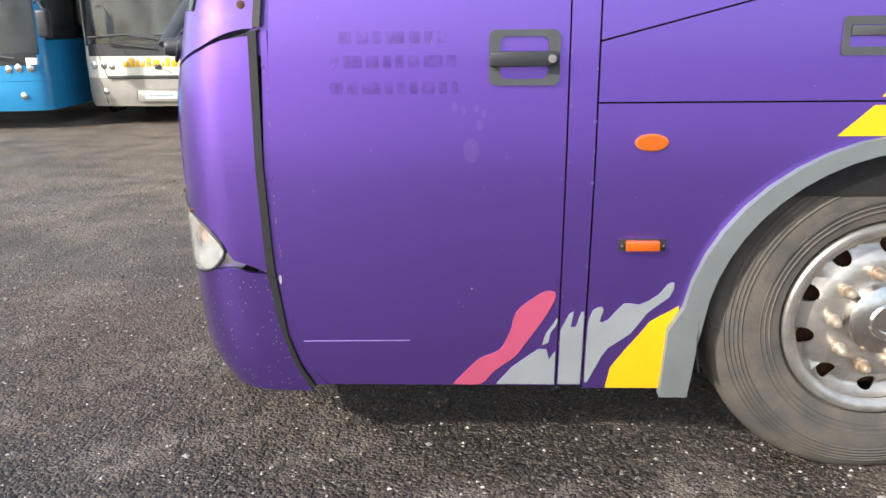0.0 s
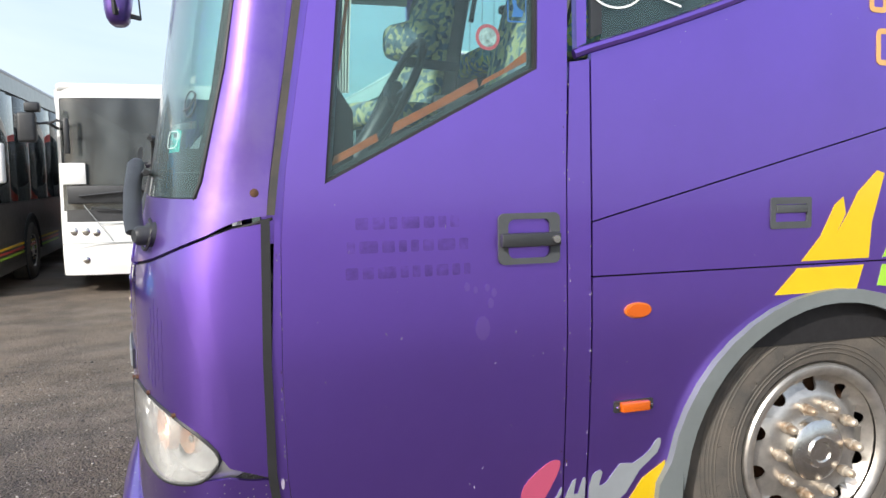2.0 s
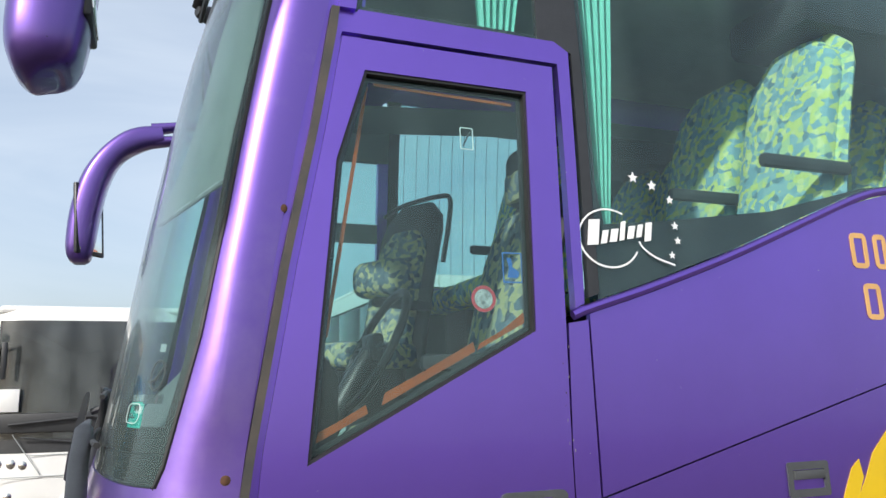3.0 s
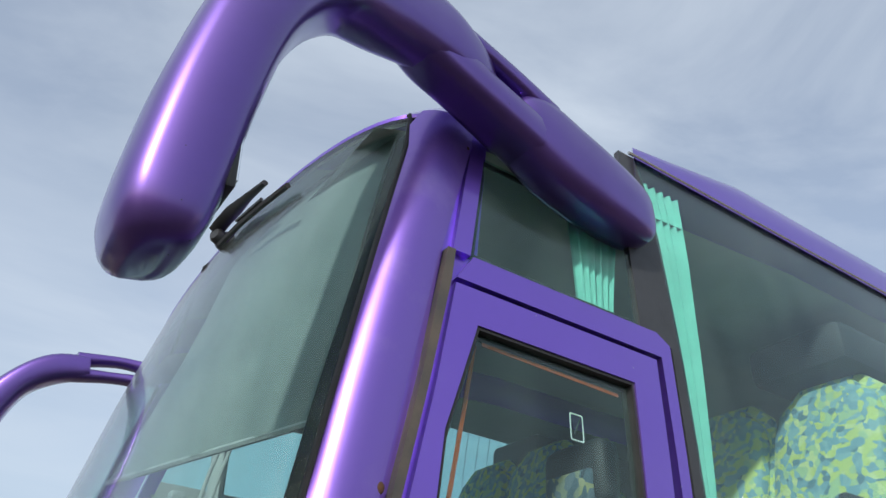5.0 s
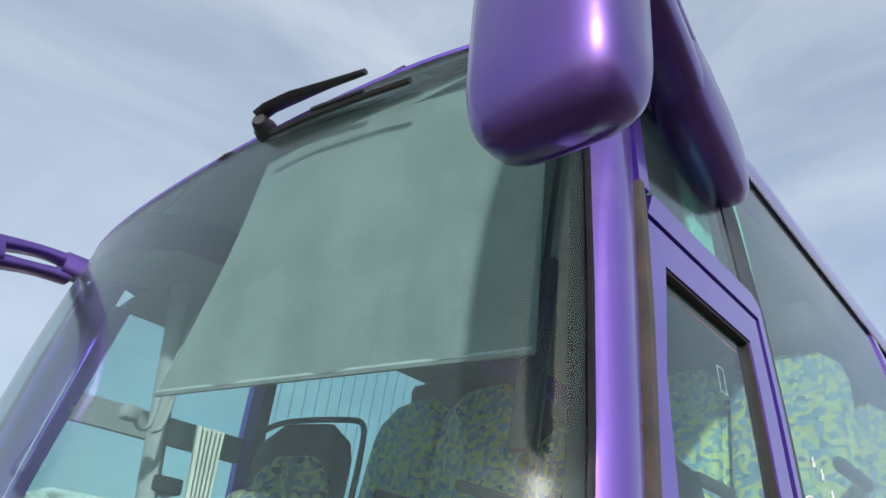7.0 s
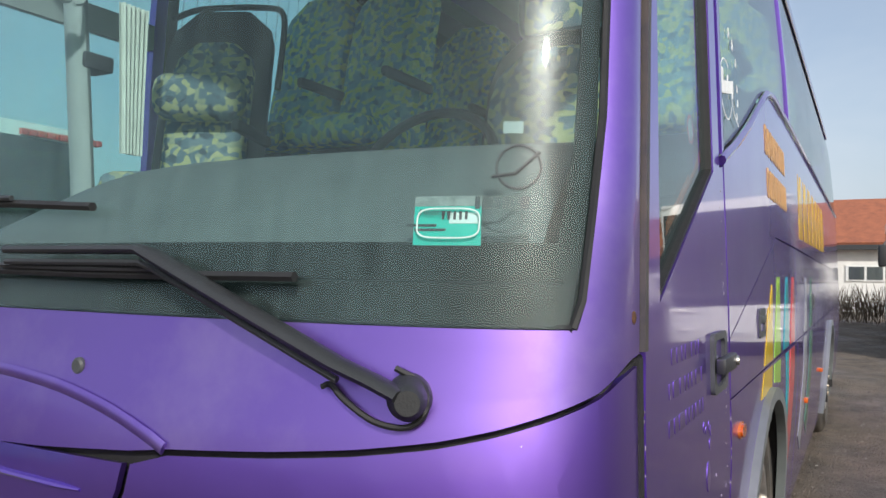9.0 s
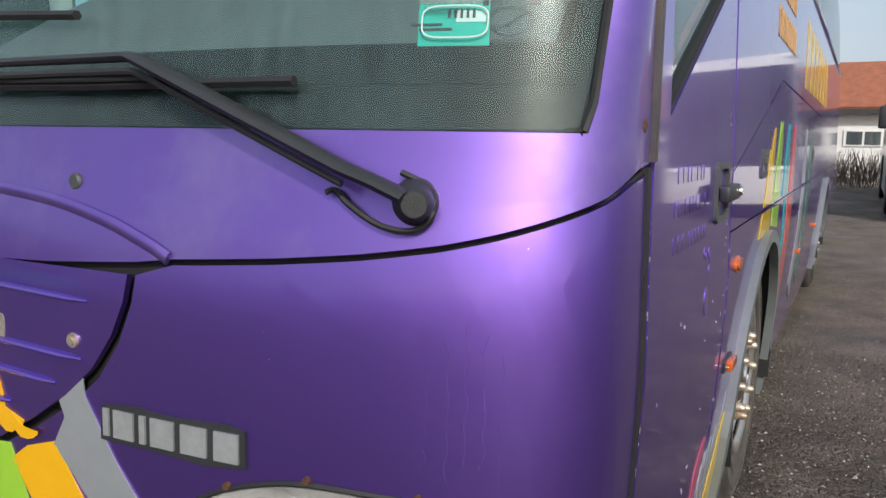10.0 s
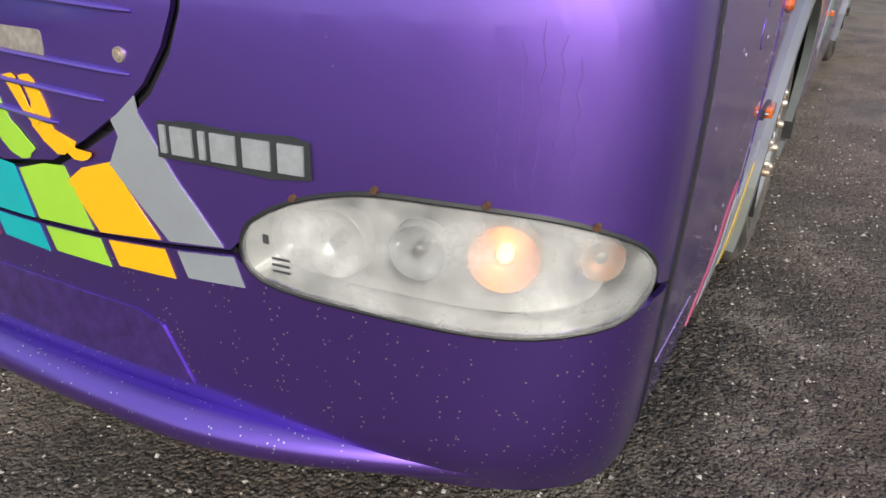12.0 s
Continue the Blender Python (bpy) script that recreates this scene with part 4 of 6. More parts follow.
chip_white = material("bare_primer_chip", (0.36, 0.31, 0.42), 0.7, vary=0.3, scale=80)
part("scratch", left_panel([(-.466, .449), (-.141, .453), (-.141, .4545), (-.466, .4515)], out=.0012, thick=.001), material("pale_scratch", (0.42, 0.3, 0.62), 0.5, 0.4), door, "long pale scratch")
random.seed(21)
for k in range(64):
    if k < 26:
        x, z = (.300 if k % 2 else .316) + random.uniform(-.004, .003), random.uniform(.31, 1.75)
    elif k < 44:
        x, z = .386 + random.uniform(-.004, .004), random.uniform(.31, 1.3)
    else:
        x, z = -.515 + random.uniform(-.006, .006), random.uniform(.55, 1.3)
    w, h = random.uniform(.0006, .0013), random.uniform(.0015, .006)
    decal("paint_chip", circle(x, z, w, 6, rz=h), chip_white if random.random() < .7 else rust, coach, "chipped paint", out=.0006, steps=1)
for k in range(16):
    x, z, h, q = random.uniform(-.45, .28), random.uniform(.4, 1.42), random.uniform(.002, .009), random.uniform(-.004, .004)
    decal("fine_scratch", [(x, z), (x + .0012, z), (x + .0012 + q, z + h), (x + q, z + h)], chip_white, door, "fine scratch", out=.0014, steps=1)
decal("primer_patch", circle(-.52, .655, .005, 8, rz=.016), chip_white, coach, "bare primer patch", out=.0, steps=1)

# lamps and locks on the side
oval = part("oval_marker_lamp", left_panel(circle(.541, 1.06, .040, 28, rz=.019), out=.013, thick=.014), orange_lens, coach, "oval amber side marker lamp")
part("lamp_rim", left_panel(circle(.541, 1.06, .046, 28, rz=.024), circle(.541, 1.06, .0395, 28, rz=.0185), out=.006, thick=.008), material("lamp_rim_orange", (0.55, 0.14, 0.02), 0.3, coat=.6), oval)
rl = part("side_reflector", left_panel(rounded(.468, .602, .747, .783, .004), out=.006, thick=.007), black_plastic, coach, "amber side lamp on a black base")
part("reflector_lens", new_box(.487, .583, -.014, .014, .750, .780, bevel=.004), orange_lens, rl, "amber lens")
for x in (.477, .593):
    part("screw", lathe([(0, -.012), (.004, -.012), (.005, -.006), (.005, 0)], 10, m=Matrix.Translation((x, .006, .765))), chrome, rl)
for x0 in (1.02, 3.9):
    lk = part("flap_lock", left_panel(rounded(x0, x0 + .158, 1.288, 1.388, .008), rounded(x0 + .018, x0 + .14, 1.31, 1.366, .004), out=.006, thick=.02), handle_grey, coach, "grey recessed flap lock")
    part("lock_paddle", new_box(x0 + .02, x0 + .138, -.003, .012, 1.338, 1.364, bevel=.003), handle_grey, lk)
    part("lock_well", new_box(x0 + .015, x0 + .142, .012, .02, 1.308, 1.368), seam_dark, lk)
for x, z in ((-.568, 1.432), (-.452, 2.06), (-.335, 2.72), (-.27, 2.97)):
    yy = front_at(0.006, z)
    part("pillar_screw", lathe([(0, -.002), (.005, -.002), (.011, .0), (.013, .004)], 12, m=Matrix.Translation((x, y_in(z) - .001, z))), rust, coach, "rusty screw in the pillar")
for x in (3.2, 4.9):
    part("small_marker_lamp", new_box(x, x + .07, -.012, .02, .755, .785, bevel=.004), orange_lens, coach, "small amber side lamp")

# side glazing
for i, (x0, x1) in enumerate(((.43, 2.56), (2.66, 4.7), (4.72, 6.9), (6.92, REAR - .1))):
    lowline = [(x, z + .012) for x, z in belt if x0 < x < x1]
    zl, zr = np.interp([x0, x1], [p[0] for p in belt], [p[1] + .012 for p in belt])
    lp = [(x0, zl), *lowline, (x1, zr), (x1, ROOFZ), (x0, ROOFZ)]
    wn_ = part("side_window", left_panel(lp, out=-.006, thick=.006, cut_u=1.0), glass_side, coach, "tinted bonded side window")
    wn_.visible_shadow = False
    if i == 0:
        wedge = [(x0, zl), *[(x, z + .012) for x, z in belt if x0 < x < 1.8], (1.8, 2.31), (1.52, 2.27), (1.1, 2.16), (.66, 2.10), (.47, 2.08), (.45, 2.2), (.455, 3.32), (x0, 3.32)]
        part("black_wedge", left_panel(wedge, out=-.013, thick=.002), black_plastic, coach, "black printed wedge below the window")
part("window_pillar", left_panel([(2.56, 2.30), (2.66, 2.30), (2.66, ROOFZ), (2.56, ROOFZ)], out=.004, thick=.03), paint, coach, "purple pillar between the windows")
part("gutter", tube([Vector((x, y_in(3.33) - .004, 3.335)) for x in (.40, 2, 4, 6, 8, REAR)], .006, n=6), chrome, coach, "thin metal gutter line")

# ---- front details ----
lamp_loop = [tuple(q) for q in glide([*LAMP_TOP, *LAMP_LOW, LAMP_TOP[0]], 2)][:-1]
reflector = material("lamp_reflector", (0.50, 0.50, 0.49), 0.3, 0.6, vary=0.3, scale=14)
amber_bowl = material("amber_reflector", (0.55, 0.40, 0.28), 0.3, 0.5, color2=(0.50, 0.22, 0.10), scale=10)
lens_grey = material("projector_glass", (0.25, 0.26, 0.27), 0.12, 0.2, coat=1.0)
bulb_glow = material("lit_bulb", (1.0, 0.7, 0.4), 0.3)
bulb_glow.node_tree.nodes["Principled BSDF"].inputs["Emission Color"].default_value = (1.0, 0.42, 0.1, 1)
bulb_glow.node_tree.nodes["Principled BSDF"].inputs["Emission Strength"].default_value = 5.0


for sgn in (1, -1):
    lp = lamp_loop if sgn > 0 else mirrored(lamp_loop)
    hl = part("headlamp", front_panel(lp, out=.004, thick=.006, cut_v=.03), lamp_glass, coach, "hazy oval headlamp with a lit amber bulb")
    hl.visible_shadow = False
    c = np.mean(lp, axis=0)
    big = [tuple(c + (np.array(p) - c) * 1.0) for p in lp]
    part("lamp_seal", tube([front_at(y, z) for y, z in [*lp, lp[0]]], .006, n=6), rubber, hl, "black rubber seal")
    part("lamp_bowl", front_panel([tuple(c + (np.array(p) - c) * .98) for p in lp], out=-.075, thick=.006, cut_v=.03), reflector, hl, "silver lamp housing")
    bm = bmesh.new()
    ra, rb = [bm.verts.new(front_at(y, z) + Vector((.006, 0, 0))) for y, z in lp], [bm.verts.new(front_at(y, z) + Vector((.085, 0, 0))) for y, z in lp]
    for k in range(len(lp)):
        bm.faces.new((ra[k], ra[(k + 1) % len(lp)], rb[(k + 1) % len(lp)], rb[k]))
    part("lamp_wall", bm, reflector, hl)
    for y, z, r, mt in ((.51, .762, .062, reflector), (.36, .77, .048, lens_grey), (.223, .776, .058, amber_bowl), (.085, .782, .036, amber_bowl)):
        yy = y if sgn > 0 else 2 * HALF - y
        p, q = front_at(yy, z), front_at(yy + .01, z)
        t = (q - p).normalized()
        ang = math.atan2(t.y, t.x) - math.pi
        m = Matrix.Translation(p + Vector((.042, 0, 0))) @ Matrix.Rotation(ang, 4, "Z")
        part("reflector_bowl", lathe([(.004, .034), (r * .35, .030), (r * .65, .018), (r * .88, .0), (r, -.016), (r * 1.06, -.012), (r * 1.1, .012)], 32, m=m), mt, hl)
        part("bulb", lathe([(0, -.010), (.010, -.006), (.014, .004), (.012, .03)], 14, m=m), bulb_glow if abs(y - .223) < .01 else chrome, hl, "lit amber bulb" if abs(y - .223) < .01 else "")
    for y, z in ((.56, .846), (.415, .881), (.24, .877), (.086, .85)):
        p = front_at(y if sgn > 0 else 2 * HALF - y, z)
        part("lamp_screw", lathe([(0, -.008), (.006, -.008), (.007, -.002), (.007, .004)], 10, m=Matrix.Translation(p) @ Matrix.Rotation(radians(-80), 4, "Z")), rust, hl)
    if sgn > 0:
        part("lamp_print", front_panel(rounded(.61, .622, .755, .772, .002), out=.0055, thick=.001), print_dark, hl)
        for k in range(3):
            part("lamp_print", front_panel([(.57, .728 - .012 * k), (.605, .728 - .012 * k), (.605, .732 - .012 * k), (.57, .732 - .012 * k)], out=.0055, thick=.001), print_dark, hl)

streak_mat = material("dried_rain_streak", (0.18, 0.09, 0.47), 0.45, 0.8, vary=.25, scale=18, coat=.6, coat_rough=.2)
for y, z0, z1, w in ((.205, 1.12, .90, .0022), (.180, 1.15, .905, .0018), (.155, 1.13, .93, .0022), (.132, 1.10, .90, .0016), (.235, 1.06, .92, .0014)):
    left = [(y + .004 * math.sin(9 * k + y * 70), z0 + (z1 - z0) * k / 8) for k in range(9)]
    part("rain_streak", front_panel([*left, *[(a - w, b) for a, b in reversed(left)]], out=.0008, thick=.0007), streak_mat, coach, "dried streak of dirty rain")

# badge: dark ragged plate with six plain slabs
badge = part("badge", front_panel([(0.832, 0.879), (0.827, 0.943), (0.75, 0.95), (0.673, 0.945), (0.557, 0.951), (0.524, 0.944), (0.522, 0.882), (0.598, 0.874), (0.713, 0.879)], out=.006, thick=.006), black_plastic, coach, "maker's badge of plain silver slabs on black")
x = .821
for w in (.014, .05, .014, .055, .058, .052):
    part("badge_slab", front_panel([(x, .889), (x, .938), (x - w * .9, .938), (x - w * .9, .889)], out=.010, thick=.005), badge_silver, badge)
    x -= w * .97 + .011

# splashed stripes on the face
for mt, pts in ((grey_paint, [(0.938, 0.982), (0.904, 1.001), (0.877, 0.982), (0.873, 0.948), (0.8, 0.837), (0.711, 0.727), (0.837, 0.714), (0.962, 0.842), (0.928, 0.9), (0.941, 0.929)]),
                (orange_paint, [(1.089, 0.789), (1.04, 0.823), (0.962, 0.847), (0.859, 0.712), (1.02, 0.695)]),
                (green_paint, [(1.234, 0.79), (1.154, 0.813), (1.092, 0.818), (1.039, 0.695), (1.201, 0.687)]),
                (cyan_paint, [(1.394, 0.785), (1.314, 0.8), (1.249, 0.795), (1.219, 0.685), (1.364, 0.685)]),
                (red_paint, [(1.554, 0.805), (1.474, 0.795), (1.409, 0.79), (1.384, 0.685), (1.534, 0.69)])):
    part("face_stripe", front_panel(pts, out=.0025, thick=.002), mt, coach, "splashed paint stripe")
for mt, a, b in ((grey_paint, .69, .82), (orange_paint, .853, 1.0), (green_paint, 1.025, 1.185), (cyan_paint, 1.21, 1.355), (red_paint, 1.38, 1.535)):
    zt = lambda y: np.interp(y, [.69, .832, 1.073, 1.275, 1.477, 1.718], [.713, .697, .677, .672, .677, .697])
    part("face_stripe", front_panel([(a, zt(a) - .001), (b, zt(b) - .001), (b - .02, zt(b) - .052), (a - .02, zt(a) - .058)], out=.0025, thick=.002), mt, bumper, "painted stripe end")
for mt, pts in ((orange_paint, [(1.171, 0.982), (1.142, 0.988), (1.12, 0.967), (1.098, 0.919), (1.094, 0.89), (1.038, 0.874), (1.062, 0.854), (1.096, 0.842), (1.156, 0.89), (1.145, 0.938)]),
                (green_paint, [(1.274, 0.925), (1.244, 0.935), (1.224, 0.895), (1.172, 0.837), (1.209, 0.815), (1.264, 0.845)]),
                (cyan_paint, [(1.384, 0.905), (1.354, 0.915), (1.334, 0.875), (1.294, 0.825), (1.334, 0.825), (1.374, 0.855)])):
    part("face_stripe", front_panel([tuple(q) for q in glide([*pts, pts[0]], 2)][:-1], out=.0065, thick=.002), mt, coach, "splashed paint stripe on the flap")


for mt, pts in ((orange_paint, [(1.215, .978), (1.192, .985), (1.172, .972), (1.152, .925), (1.13, .90), (1.148, .892), (1.178, .925)]),
                (orange_paint, [(1.09, .872), (1.072, .884), (1.04, .862), (1.0, .86), (1.012, .845), (1.05, .84)]),
                (green_paint, [(1.225, .875), (1.208, .885), (1.182, .862), (1.16, .842), (1.185, .83), (1.21, .845)])):
    part("face_stripe", front_panel([tuple(q) for q in glide([*pts, pts[0]], 2)][:-1], out=.008, thick=.002), mt, coach, "finger of a splashed stripe")

# wipers
def on_screen(y, z, d):
    p = front_at(y, z)
    return p + Vector((-d, -d * .25, d * .2))


def wiper(y, z, arm, blade, rest):
    base = part("wiper_arm", tube([on_screen(*q, .045) for q in arm], [(.026, .011)] * (len(arm) - 2) + [(.016, .009), (.010, .008)], n=8), black_plastic, coach, "black windscreen wiper arm")
    part("wiper_pivot", lathe([(0, -.055), (.018, -.055), (.026, -.045), (.028, -.02), (.034, -.012), (.036, .01)], 24, m=Matrix.Translation(front_at(y, z)) @ Matrix.Rotation(radians(-62), 4, "Z")), black_plastic, base, "ribbed black pivot")
    if rest:
        part("link_rod", tube([on_screen(q[0], q[1] - .022, .04) for q in arm[2:]], .006, n=6), black_plastic, base)
    part("wiper_blade", tube([on_screen(*q, .018) for q in blade], (.010, .009), n=6), rubber, base, "black wiper blade")
    part("blade_spine", tube([on_screen(q[0], q[1] + .008, .03) for q in blade[1:-1]], .006, n=6), black_plastic, base)
    return base


wl_ = wiper(.265, 1.316, [(0.265, 1.316), (0.31, 1.335), (0.365, 1.355), (0.547, 1.432), (0.753, 1.516), (0.783, 1.524), (1.155, 1.524)], [(0.47, 1.487), (0.681, 1.486), (0.931, 1.486), (1.182, 1.489), (1.42, 1.49)], True)
part("washer_hose", tube([on_screen(y, z, .012) for y, z in glide([(0.401, 1.323), (0.386, 1.327), (0.36, 1.306), (0.309, 1.279), (0.261, 1.274), (0.236, 1.297), (0.245, 1.335), (0.287, 1.356)], 5)], .005, n=6), rubber, wl_, "looped washer hose")
wiper(1.62, 1.31, [(1.62, 1.31), (1.66, 1.34), (1.72, 1.40), (1.75, 1.5), (1.70, 1.60), (1.5, 1.64)], [(0.952, 1.611), (1.195, 1.624), (1.5, 1.63), (1.8, 1.625)], False)
wiper(1.07, 3.06, [(1.07, 3.07), (1.03, 3.09), (.9, 3.075), (.75, 3.045), (.60, 3.02)], [(.98, 2.985), (.8, 2.975), (.6, 2.955), (.45, 2.945)], False)


# mirrors on horn-shaped arms
def superring(bm, p, d, a, b, n=20, e=0.62):
    side = Vector((0, 1, 0))
    v = side.cross(d).normalized()
    out = []
    for k in range(n):
        c, s = math.cos(2 * math.pi * k / n), math.sin(2 * math.pi * k / n)
        out.append(bm.verts.new(p + side * a * math.copysign(abs(c) ** e, c) + v * b * math.copysign(abs(s) ** e, s)))
    return out


def horn(rows, bm, e=0.62, steps=5):
    rows = [np.array(r, float) for r in glide(rows, steps)]
    rings = []
    for i, r in enumerate(rows):
        d = Vector(rows[min(i + 1, len(rows) - 1)][:3] - rows[max(i - 1, 0)][:3]).normalized()
        d.y *= 0.2
        rings.append(superring(bm, Vector(r[:3]), d.normalized(), max(.002, r[3]), max(.002, r[4]), e=e))
    for a, b in zip(rings, rings[1:]):
        for k in range(20):
            bm.faces.new((a[k], a[(k + 1) % 20], b[(k + 1) % 20], b[k]))
    bm.faces.new(rings[0])
    bm.faces.new(rings[-1])


def mirror_arm(sgn):
    ymap = (lambda y: y) if sgn > 0 else (lambda y: 2 * HALF - y)
    if sgn > 0:
        rows = ([(.375, .09, 2.985, .012, .02), (.36, .09, 2.985, .05, .055), (.30, .08, 2.985, .075, .09), (.15, .065, 3.005, .085, .11), (0, .05, 3.03, .085, .115), (-.08, .04, 3.05, .082, .11), (-.14, .034, 3.06, .076, .095), (-.18, .03, 3.06, .06, .06), (-.20, .028, 3.06, .03, .03)],
                [(-.06, .02, 3.12, .05, .032), (-.2, .005, 3.155, .05, .028), (-.38, -.01, 3.185, .056, .028), (-.50, -.02, 3.185, .066, .045)],
                [(-.05, .045, 3.01, .075, .06), (-.2, .02, 3.03, .075, .058), (-.36, -.005, 3.06, .070, .056), (-.48, -.02, 3.09, .070, .06), (-.58, -.04, 3.105, .052, .046), (-.65, -.06, 3.10, .02, .02)],
                [(-.27, -.01, 3.11, .02, .022), (-.33, -.015, 3.12, .048, .058), (-.40, -.025, 3.125, .064, .082), (-.50, -.04, 3.13, .074, .098), (-.65, -.065, 3.105, .09, .110), (-.775, -.10, 3.04, .100, .100), (-.862, -.118, 2.92, .108, .090), (-.915, -.126, 2.76, .112, .082),
                 (-.945, -.129, 2.565, .113, .080), (-.958, -.129, 2.40, .113, .078), (-.964, -.129, 2.315, .111, .072), (-.965, -.129, 2.272, .098, .058), (-.963, -.129, 2.252, .074, .040), (-.96, -.129, 2.244, .04, .02)])
    else:
        rows = ([(-.36, .09, 3.05, .012, .02), (-.38, .08, 3.055, .045, .05), (-.5, .05, 3.07, .045, .052)],
                [(-.46, .05, 3.088, .04, .026), (-.6, .03, 3.09, .04, .022), (-.78, .01, 3.06, .05, .03)],
                [(-.46, .05, 3.02, .04, .028), (-.6, .03, 3.01, .04, .022), (-.78, .01, 2.985, .05, .03)],
                [(-.72, .02, 3.03, .05, .055), (-.86, 0, 2.99, .075, .065), (-.97, -.01, 2.90, .09, .062), (-1.045, -.02, 2.76, .10, .072), (-1.085, -.02, 2.58, .102, .076), (-1.10, -.02, 2.40, .10, .072), (-1.10, -.02, 2.325, .085, .055),
                 (-1.10, -.02, 2.30, .05, .03)])
    arm = None
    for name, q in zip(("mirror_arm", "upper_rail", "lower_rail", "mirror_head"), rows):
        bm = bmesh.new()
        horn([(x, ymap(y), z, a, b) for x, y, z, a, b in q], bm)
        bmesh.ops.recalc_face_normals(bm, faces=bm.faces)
        ob = part(name, bm, shaded_mirror_paint, arm or coach, "purple horn-shaped mirror arm" if arm is None else "")
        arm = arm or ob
    cx, cy, turn = (-.902, -.125, 0) if sgn > 0 else (-1.066, .0, -38)
    m = Matrix.Translation((cx, ymap(cy), 2.56 if sgn > 0 else 2.53)) @ Matrix.Rotation(radians(turn), 4, "Z") @ Matrix.Rotation(radians(-5), 4, "Y")
    fr = new_box(-.012, .010, -.088, .088, -.19, .19, bevel=.008)
    bmesh.ops.transform(fr, matrix=m @ Matrix.Diagonal((1, 1 if sgn > 0 else 1.15, 1, 1)), verts=fr.verts)
    part("mirror_frame", fr, black_plastic, arm, "black mirror backing")
    gl = new_box(.008, .014, -.078, .078, -.17, .17, bevel=.002)
    bmesh.ops.transform(gl, matrix=m, verts=gl.verts)
    part("mirror_glass", gl, mirror_mat, arm, "mirror glass")


mirror_arm(1)
mirror_arm(-1)

# low kerb mirror bracket at the coach's face on the far corner
bm = bmesh.new()
rings = [[bm.verts.new((x + .5 * d * cx, w * cy, z)) for cx, cy in ((-.5, -1), (.4, -.9), (.5, 0), (.4, .9), (-.5, 1))] for z, w, d, x in ((-.20, .03, .04, .02), (-.185, .06, .10, .01), (-.08, .065, .11, 0), (.08, .05, .07, -.015), (.20, .032, .04, -.02), (.215, .02, .02, -.02))]
for a, b in zip(rings, rings[1:]):
    for k in range(5):
        bm.faces.new((a[k], a[(k + 1) % 5], b[(k + 1) % 5], b[k]))
bm.faces.new(rings[0])
bm.faces.new(rings[-1])
bmesh.ops.recalc_face_normals(bm, faces=bm.faces)
km = part("corner_mirror", bm, black_plastic, coach, "small black kerb mirror on a bracket")
km.matrix_basis = Matrix.Translation((-1.02, 2.25, 1.42)) @ Matrix.Rotation(radians(12), 4, "Y")
part("mirror_bracket", tube([(-.80, 2.30, 1.32), (-.92, 2.28, 1.30), (-1.0, 2.26, 1.33)], .018, n=8), black_plastic, coach)
part("mirror_bracket", tube([(-.76, 2.25, 1.62), (-.88, 2.25, 1.58), (-.98, 2.25, 1.54)], .016, n=8), black_plastic, coach)

# stickers on glass
tag = part("parking_permit", front_panel([(0.286, 1.545), (0.287, 1.606), (0.182, 1.606), (0.18, 1.545)], out=-.0135, thick=.001), sticker_teal, coach, "teal windscreen sticker with a white bus outline")
part("sticker_top", front_panel([(0.287, 1.607), (0.287, 1.622), (0.182, 1.623), (0.182, 1.607)], out=-.0135, thick=.001), material("sticker_grey_print", (.35, .36, .36), .6, vary=.6, scale=90), tag)
part("sticker_bars", front_panel([(0.23, 1.579), (0.23, 1.596), (0.186, 1.596), (0.186, 1.579)], out=-.0125, thick=.001), sticker_white, tag)
for k in range(5):
    part("barcode", front_panel([(.242 - .009 * k, 1.585), (.242 - .009 * k, 1.598), (.238 - .009 * k, 1.598), (.238 - .009 * k, 1.585)], out=-.0118, thick=.001), print_dark, tag)
for y0, y1, z in ((.298, .25, 1.574), (.285, .235, 1.567)):
    part("sticker_line", front_panel([(y0, z), (y0, z + .004), (y1, z + .004), (y1, z)], out=-.0125, thick=.001), print_dark, tag)
word = bpy.data.curves.new("permit_word", "FONT")
word.body, word.size, word.align_x = "Milj\u00f8zone", .0135, "LEFT"
word.materials.append(print_dark)
wob = new("permit_word", word)
wob.parent = tag
wp, wq = front_at(.285, 1.59), front_at(.25, 1.59)
wob.matrix_basis = Matrix.Translation(wp + Vector((.0092, -.006, 0))) @ Matrix.Rotation(math.atan2(wq.y - wp.y, wq.x - wp.x), 4, "Z") @ Matrix.Rotation(radians(86), 4, "X")
ring = [front_at(y, z) + Vector((.007, 0, 0)) for y, z in [(.277 + .020 * math.cos(a), 1.562) if False else (0.233 + .048 * math.copysign(abs(math.cos(a)) ** .5, math.cos(a)), 1.577 + .023 * math.copysign(abs(math.sin(a)) ** .5, math.sin(a))) for a in np.linspace(0, 2 * math.pi, 33)]]
part("bus_outline", tube(ring, .0014, n=5), sticker_white, tag, "white outline of a bus")
logo = part("glass_emblem", tube([front_at(0.133 + .032 * math.cos(a), 1.665 + .034 * math.sin(a)) + Vector((.009, 0, 0)) for a in np.linspace(0, 2 * math.pi, 29)], .0022, n=5), print_dark, coach, "round dark emblem printed on the glass")
part("emblem_bar", tube([front_at(0.172, 1.65) + Vector((.009, 0, 0)), front_at(0.138, 1.654) + Vector((.009, 0, 0)), front_at(0.104, 1.689) + Vector((.009, 0, 0))], .003, n=5), print_dark, logo)
x = .192
